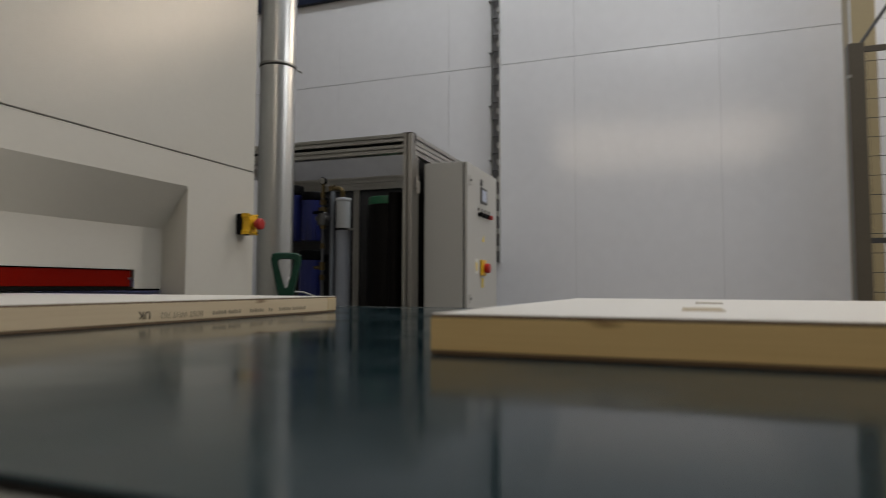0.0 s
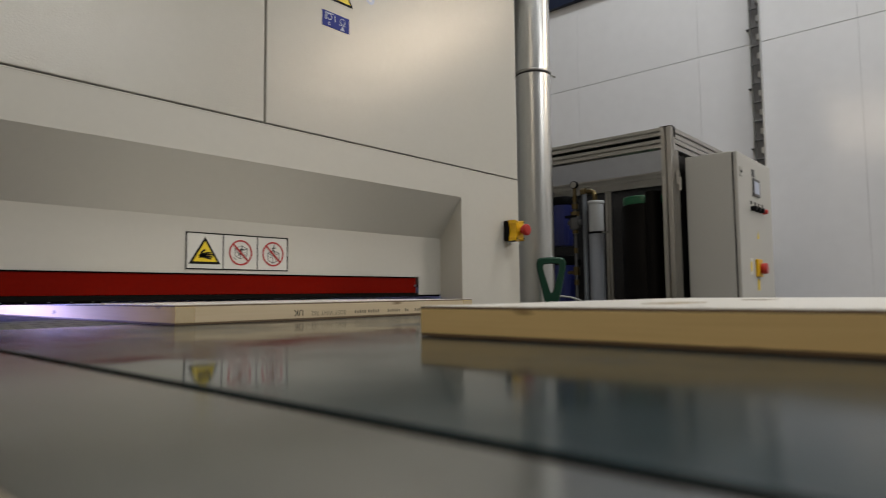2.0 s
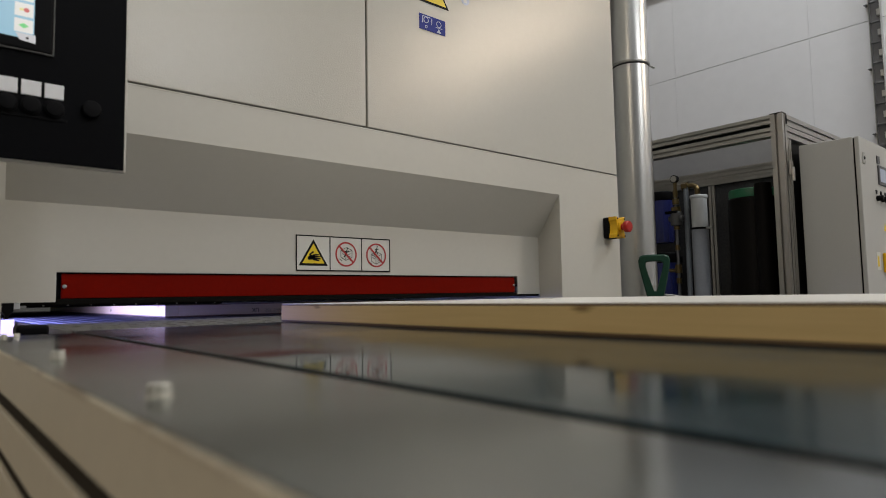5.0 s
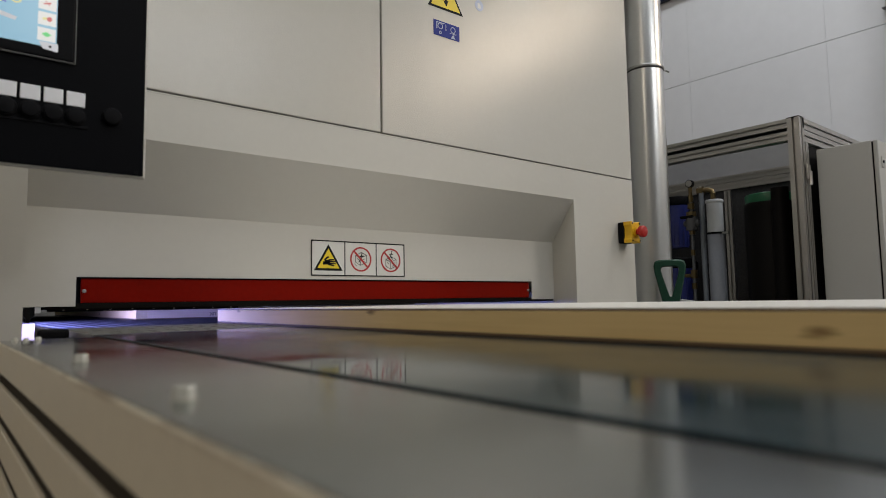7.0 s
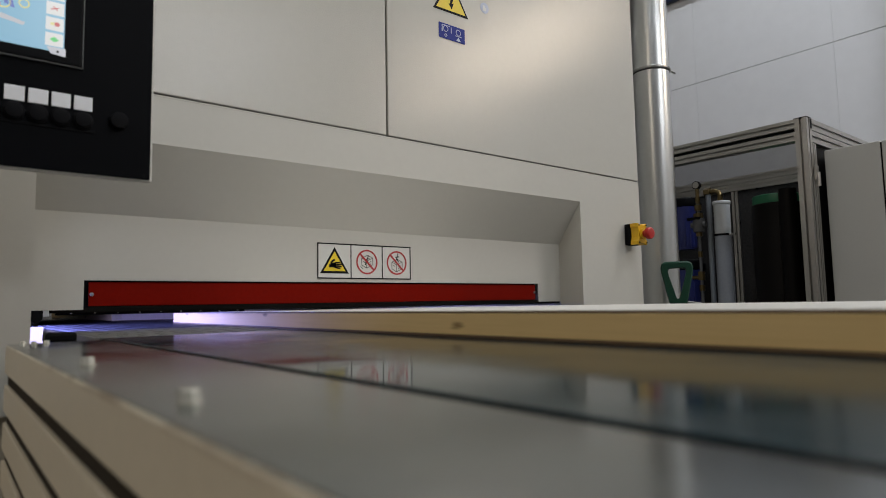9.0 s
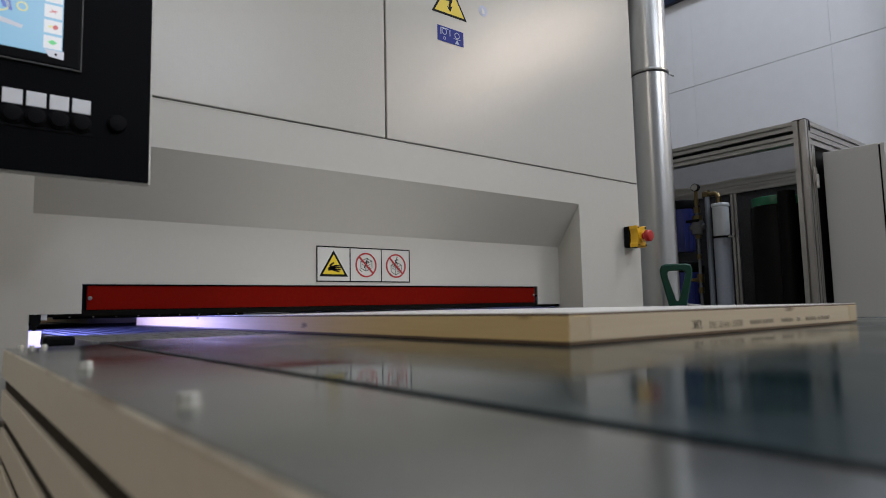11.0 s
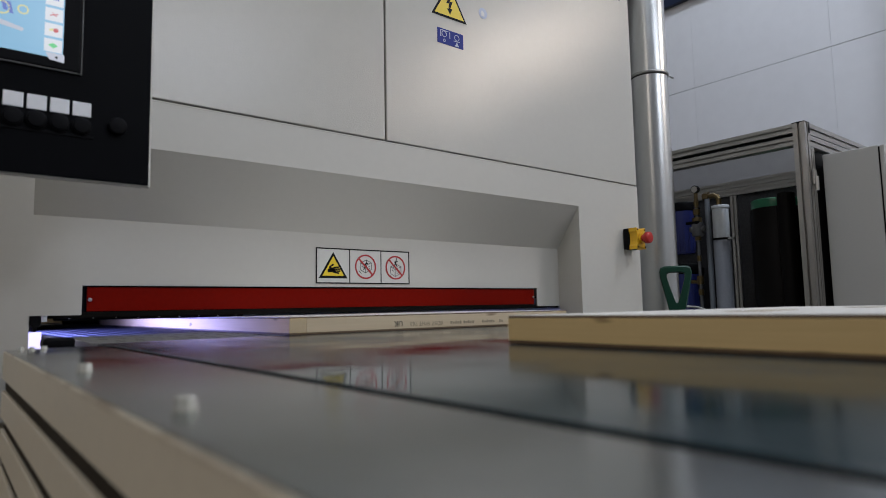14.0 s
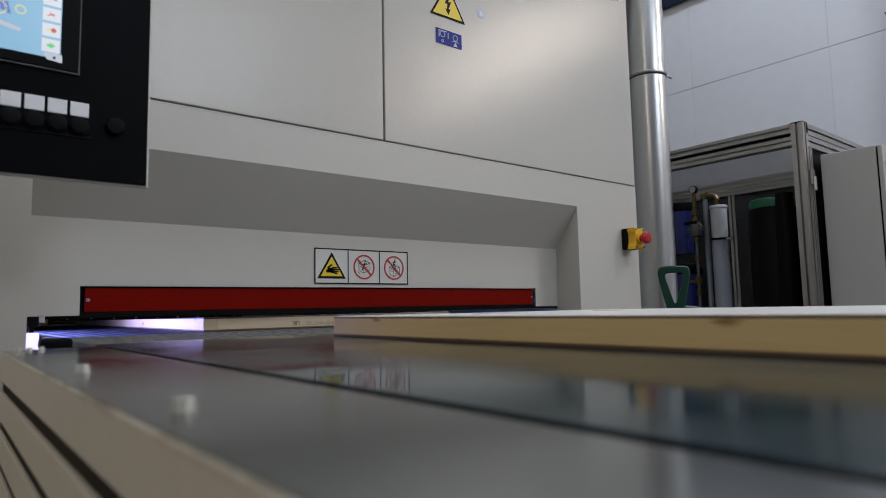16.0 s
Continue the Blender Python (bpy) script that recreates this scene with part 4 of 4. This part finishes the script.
def filter_cage():
    t = thing("filter_cage", "aluminium profile cage that holds water filters and a drum", "equipment cage", 0, 0, 0)
    grown(t)
    w, ln, wd = 0.050, 1.25, 0.82
    y1, x1 = YC + ln, XC + wd
    for x, y in ((XC, YC), (x1 - w, YC), (XC, y1 - w), (x1 - w, y1 - w)):
        profile_bar(x, x + w, y, y + w, FOOT, ZC, t, "post")
    for z, h in ((ZC - 0.040, 0.040), (ZC - 0.096, 0.040), (0.151, w)):
        profile_bar(XC, XC + w, YC + w, y1 - w, z, z + h, t)
        profile_bar(x1 - w, x1, YC + w, y1 - w, z, z + h, t)
    # black strip put in for the shadow between the two top bars
    part("bar_gap_shade", box(XC + 0.020, XC + w - 0.006, YC + w, y1 - w, ZC - 0.056, ZC - 0.040), M_BLACK, t)
    part("corner_cap", box(XC + w - 0.012, XC + w + 0.0015, YC - 0.0015, YC + 0.010, ZC - 0.045, ZC - 0.002), M_BLACK, t)
    for z in (ZC - w, ZC - 2 * w - 0.004, 0.151):
        profile_bar(XC + w, x1 - w, YC, YC + w, z, z + w, t)
        profile_bar(XC + w, x1 - w, y1 - w, y1, z, z + w, t)
    profile_bar(XC + w + 0.003, XC + 1.62 * w, YC - 0.002, YC + w - 0.004, 0.21, ZC - 2 * w - 0.008, t, "door_stile")
    # back wall frame inside and its boards
    xb = XC + 0.46
    profile_bar(xb, xb + 0.03, YC + w, y1 - w, 1.575, 1.612, t)
    profile_bar(xb, xb + 0.03, YC + w, y1 - w, 1.535, 1.572, t)
    profile_bar(xb, xb + 0.03, 0.200, 0.235, 0.15, 1.533, t, "mid_post")
    part("back_board", box(xb + 0.012, xb + 0.018, YC + w, y1 - w, 0.15, 1.534), M_BACK, t, "dark perforated back board")
    part("clear_panel", box(xb + 0.012, xb + 0.016, YC + w, y1 - w, 1.613, ZC + 0.03), M_CLEAR, t, "dusty clear panel")
    for y, z in ((-0.02, 1.50), (0.10, 1.53), (0.20, 1.36), (0.215, 1.20), (0.02, 1.42), (-0.16, 1.52)):
        part("board_stud", cyl(xb + 0.012, y, z, 0.006, -0.004, "x", 10), M_BLACK, t)
    part("end_board", box(XC + w, x1 - w, YC + 0.018, YC + 0.024, 0.165, ZC - 2 * w - 0.01), M_DRUM, t, "black end board")
    for z in (1.475, 0.7):
        part("hinge", box(XC + 0.036, XC + 0.066, YC - 0.012, YC - 0.002, z - 0.02, z + 0.045, 0.002), M_ALU, t, "hinge leaf")
        part("hinge_knuckle", cyl(XC + 0.052, YC - 0.014, z - 0.045, 0.008, 0.06, "z", 12), M_ALU, t)
    part("floor_board", box(XC + w, x1 - w, YC + w, y1 - w, 0.133, 0.150), M_BACK, t)
    part("top_cap", box(XC - 0.001, XC + w + 0.001, YC - 0.001, YC + w + 0.001, ZC, ZC + 0.003), M_BLACK, t)


def cage_contents():
    z0 = 0.15
    # white filter vessel
    t = thing("filter_vessel", "white filter vessel with a black band and brass fittings", "filter", XC + 0.24, 0.181, z0 + 0.001)
    grown(t)
    part("lower_body", cyl(0, 0, 0, 0.041, 1.13, "z", 36), M_VESSEL, t, smooth=True)
    part("upper_body", cyl(0, 0, 1.13, 0.0395, 0.155, "z", 36), M_PVC, t, "white upper body", smooth=True)
    part("collar", cyl(0, 0, 1.285, 0.044, 0.018, "z", 36, bevel=0.005), M_PVC, t, smooth=True)
    part("band", cyl(0, 0, 1.122, 0.0440, 0.011, "z", 36), M_BLACK, t, "black band clamp", smooth=True)
    part("band_bolt", cyl(-0.02, -0.075, 1.125, 0.006, 0.03, "y", 10), M_ZINC, t)
    part("brass_neck", cyl(0, 0.005, 1.303, 0.014, 0.035, "z", 16), M_BRASS, t, smooth=True)
    part("brass_elbow", tube(((0, 0.005, 1.335), (0, 0.012, 1.352), (0, 0.03, 1.36), (0, 0.06, 1.36)), 0.0135, 14), M_BRASS, t, smooth=True)
    part("brass_nut", cyl(0, 0.055, 1.36, 0.024, 0.03, "y", 6), M_BRASS, t)
    part("riser_pipe", cyl(-0.005, 0.066, 0.0, 0.013, 1.35, "z", 16), M_GREY_PVC, t, "grey riser pipe", smooth=True)
    # valve column with gauge
    t = thing("valve_column", "brass valve column with a pressure gauge", "valve", XC + 0.20, 0.288, z0)
    grown(t)
    part("pipe", cyl(0, 0, 0.0, 0.008, 1.30, "z", 12), M_STRUT, t, smooth=True)
    for z, r, h in ((0.70, 0.012, 0.03), (0.845, 0.014, 0.03), (0.90, 0.018, 0.045), (1.02, 0.012, 0.03), (1.13, 0.016, 0.04), (1.20, 0.026, 0.05), (1.265, 0.018, 0.03), (1.31, 0.013, 0.03)):
        part("fitting", cyl(0, 0, z, r, h, "z", 8), M_BRASS, t)
    part("gauge", cyl(-0.012, 0, 1.400, 0.021, 0.020, "x", 28), M_BLACK, t, "round pressure gauge", smooth=True)
    part("gauge_face", cyl(-0.014, 0, 1.400, 0.017, 0.003, "x", 24), M_ALU, t)
    part("valve_lever", box(-0.03, -0.01, -0.02, 0.05, 1.215, 1.230, 0.003), M_BLACK, t)
    part("valve_body", cyl(0, 0, 1.150, 0.030, 0.075, "z", 14, bevel=0.008), M_STRUT, t, "dull chrome valve body", smooth=True)
    part("valve_cross", cyl(0, -0.040, 1.190, 0.016, 0.080, "y", 12, bevel=0.003), M_STRUT, t, smooth=True)
    part("gauge_stem", cyl(0, 0, 1.30, 0.010, 0.085, "z", 10), M_BRASS, t)
    part("side_tap", cyl(0, -0.01, 0.915, 0.010, 0.06, "y", 10), M_BRASS, t)
    # blue cartridge housings
    base = thing("blue_filter_housing", "blue ribbed cartridge filter housing", "filter", XC + 0.32, 0.435, 1.225, 0, "cartridge filters")
    grown(base)
    part("bowl", cyl(0, 0, 0, 0.052, 0.235, "z", 28, r2=0.058), M_BLUE_TUB, base, smooth=True)
    part("head", cyl(0, 0, 0.235, 0.062, 0.05, "z", 28, bevel=0.008), M_BLACK, base, "black cap", smooth=True)
    for k in range(12):
        a = k * math.tau / 12
        part("rib", box(0.052 * math.cos(a) - 0.004, 0.052 * math.cos(a) + 0.004, 0.052 * math.sin(a) - 0.004, 0.052 * math.sin(a) + 0.004, 0.01, 0.22), M_BLUE_TUB, base)
    part("mount", box(-0.01, 0.155, -0.02, 0.02, 0.24, 0.27), M_BLACK, base)
    for y, z in ((0.575, 1.225), (0.435, 0.84)):
        c = copy_thing(base, base.matrix_basis)
        c.location = Matrix.Translation((-0.0259, 0.0921, -0.1473)) @ Matrix.Scale(1.156, 4) @ Vector((XC + 0.32, y, z))
    # drum
    t = thing("drum", "black drum with a green screw lid", "drum", XC + 0.27, -0.081, z0)
    grown(t)
    part("drum_body", cyl(0, 0, 0, 0.115, 1.255, "z", 48, bevel=0.01), M_DRUM, t, smooth=True)
    part("lid", cyl(0, 0, 1.250, 0.108, 0.047, "z", 48, bevel=0.006), M_GREEN_LID, t, "green screw lid", smooth=True)
    t = thing("hose_column", "thick black suction hose standing in the cage", "hose", XC + 0.16, -0.175, z0)
    grown(t)
    part("hose", cyl(0, 0, 0, 0.038, 1.305, "z", 24), M_DRUM, t, smooth=True)


def switch_cabinet():
    xl, xr, yf, yb, zt, zb = 3.098, 3.655, -0.562, -0.333, 1.597, 0.55
    t = thing("switch_cabinet", "light grey switch cabinet with a small display and rotary switches", "switch cabinet", -0.030, -0.015, 0)
    grown(t)
    part("case", box(xl, xr, yf + 0.018, yb, zb, zt, 0.004), M_CAB, t)
    part("case_gap", box(xl + 0.006, xr - 0.006, yf + 0.012, yf + 0.018, zb + 0.006, zt - 0.006), M_GAP, t)
    d = part("cabinet_door", box(xl - 0.001, xr + 0.001, yf - 0.006, yf + 0.012, zb + 0.002, zt - 0.002, 0.004), M_CAB, t, "grey cabinet door")
    y = yf - 0.006
    for z in (1.505, 0.90):
        part("lock", box(3.125, 3.155, y - 0.004, y, z - 0.024, z + 0.024, 0.004), M_CAB, d)
        part("lock_core", cyl(3.140, y - 0.004, z, 0.007, -0.003, "y", 12), M_BLACK, d)
    part("display_bezel", box(3.325, 3.440, y - 0.006, y, 1.410, 1.498, 0.004), M_BEZEL, d, "small grey display")
    part("display_face", box(3.343, 3.424, y - 0.0066, y - 0.006, 1.424, 1.484), M_BLUE_PALE, d)
    part("display_tab", box(3.322, 3.360, y - 0.004, y, 1.504, 1.540, 0.002), M_BEZEL, d)
    for k in range(4):
        x = 3.290 + 0.064 * k
        part("tag", box(x - 0.010, x + 0.010, y - 0.002, y, 1.366, 1.382), M_BLACK, d)
        part("switch", cyl(x, y, 1.345, 0.012, -0.026, "y", 16, bevel=0.003), M_REDBTN if k == 3 else M_BLACK, d, smooth=True)
    part("triangle_label", prism(((3.365, 1.205), (3.400, 1.205), (3.3825, 1.240)), y - 0.001, y), M_SIGN_YELLOW, d)
    part("note_label", box(3.232, 3.284, y - 0.001, y, 1.030, 1.108), M_SIGN_WHITE, d, "white label")
    part("note_bar", box(3.240, 3.262, y - 0.0016, y - 0.001, 1.045, 1.090), M_SIGN_YELLOW, d)
    part("switch_plate", box(3.318, 3.402, y - 0.012, y, 1.020, 1.105, 0.004), M_YELLOW, d, "yellow main switch plate")
    part("main_switch", cyl(3.372, y - 0.012, 1.060, 0.026, -0.028, "y", 20, bevel=0.004), M_REDBTN, d, "red main switch", smooth=True)
    part("tag_label", box(3.345, 3.380, y - 0.001, y, 0.955, 1.008), M_SIGN_YELLOW, d)
    for x in (xl + 0.04, xr - 0.04):
        part("foot", box(x - 0.03, x + 0.03, yf + 0.05, yb - 0.03, FOOT, zb + 0.002), M_ALU, t)


def hall_column():
    t = thing("steel_column", "steel column at the hall wall, coloured as if warmly lit", "column", 5.72, -3.11, 0)
    part("shaft", box(-0.11, 0.11, -0.085, 0.085, 0.012, Z_CEIL - 0.002, 0.006), M_COLUMN, t)
    part("base_plate", box(-0.17, 0.17, -0.14, 0.14, 0, 0.012, 0.002), M_COLUMN, t)
    part("corner_strip", box(-0.116, -0.104, 0.080, 0.092, 0.10, Z_CEIL - 0.002, 0.002), M_PVC, t, "white edge strip")


def guard_fence():
    t = thing("guard_fence", "grey wire mesh guard fence with square posts", "fence", 4.2, -2.703, 0)
    part("post", box(-0.04, 0.04, -0.04, 0.04, 0, 2.36, 0.003), M_POST, t)
    part("post_foot", box(-0.08, 0.08, -0.08, 0.08, 0, 0.012), M_POST, t)
    part("clip", box(-0.05, -0.02, 0.030, 0.05, 2.16, 2.175), M_ZINC, t)
    part("frame_rail", box(-0.012, 0.012, -1.5, -0.03, 2.315, 2.345), M_POST, t)
    part("mid_rail", box(-0.012, 0.012, -1.5, -0.03, 1.215, 1.245), M_BEZEL, t, "dark middle rail")
    part("stay", tube(((0, -0.02, 2.35), (0, -0.20, 2.62), (0, -0.46, 3.0)), 0.010, 8), M_BEZEL, t, "dark slanting stay")
    part("frame_rail", box(-0.012, 0.012, -1.5, -0.03, 0.12, 0.15), M_ALU, t)
    for k in range(20):
        part("cross_wire", cyl(0, -1.5, 0.17 + 0.11 * k, 0.002, 1.47, "y", 6), M_BACK, t)
    for k in range(28):
        part("upright_wire", cyl(0.004, -0.06 - 0.05 * k, 0.15, 0.0010, 2.16, "z", 6), M_BACK, t)
    part("post", box(-0.03, 0.03, -1.56, -1.50, 0, 2.36, 0.003), M_ALU, t)
    part("post_foot", box(-0.08, 0.08, -1.61, -1.45, 0, 0.012), M_ALU, t)


hall()
cable_rail()
machine()
infeed_table()
outfeed_table()
sign_strip()
hood_stickers()
emergency_stop()
control_panel()
exhaust_duct()
pallet_truck()
filter_cage()
cage_contents()
switch_cabinet()
guard_fence()
hall_column()
SKEW = -1.157
SPEED, FEED = 0.2158, 0.2357
FRONTS = (0.998, -1.501, -4.005)
GRIPS = (2.0, 13.6, 99.0)
LABELS = ("white primed door blank with pine edges, entering the machine", "white primed door blank with knotty pine edges on the belt", "white primed door blank with pine edges, last on the belt")
BLANKS = [door_blank(lab, y, SKEW) for lab, y in zip(LABELS, FRONTS)]


def travel(y, s, grip):
    """Where a board's front is at s seconds: from grip on the machine's quicker feed pulls it."""
    return y + SPEED * s + (FEED - SPEED) * max(0.0, s - grip)


def motions():
    x = 0.568
    for ob, y, grip in zip(BLANKS, FRONTS, GRIPS):
        walk(ob, [(s, pose(x, travel(y, s, grip), 0.9102, 0, 0, SKEW)) for s in [0.25 * k for k in range(65)]])


motions()
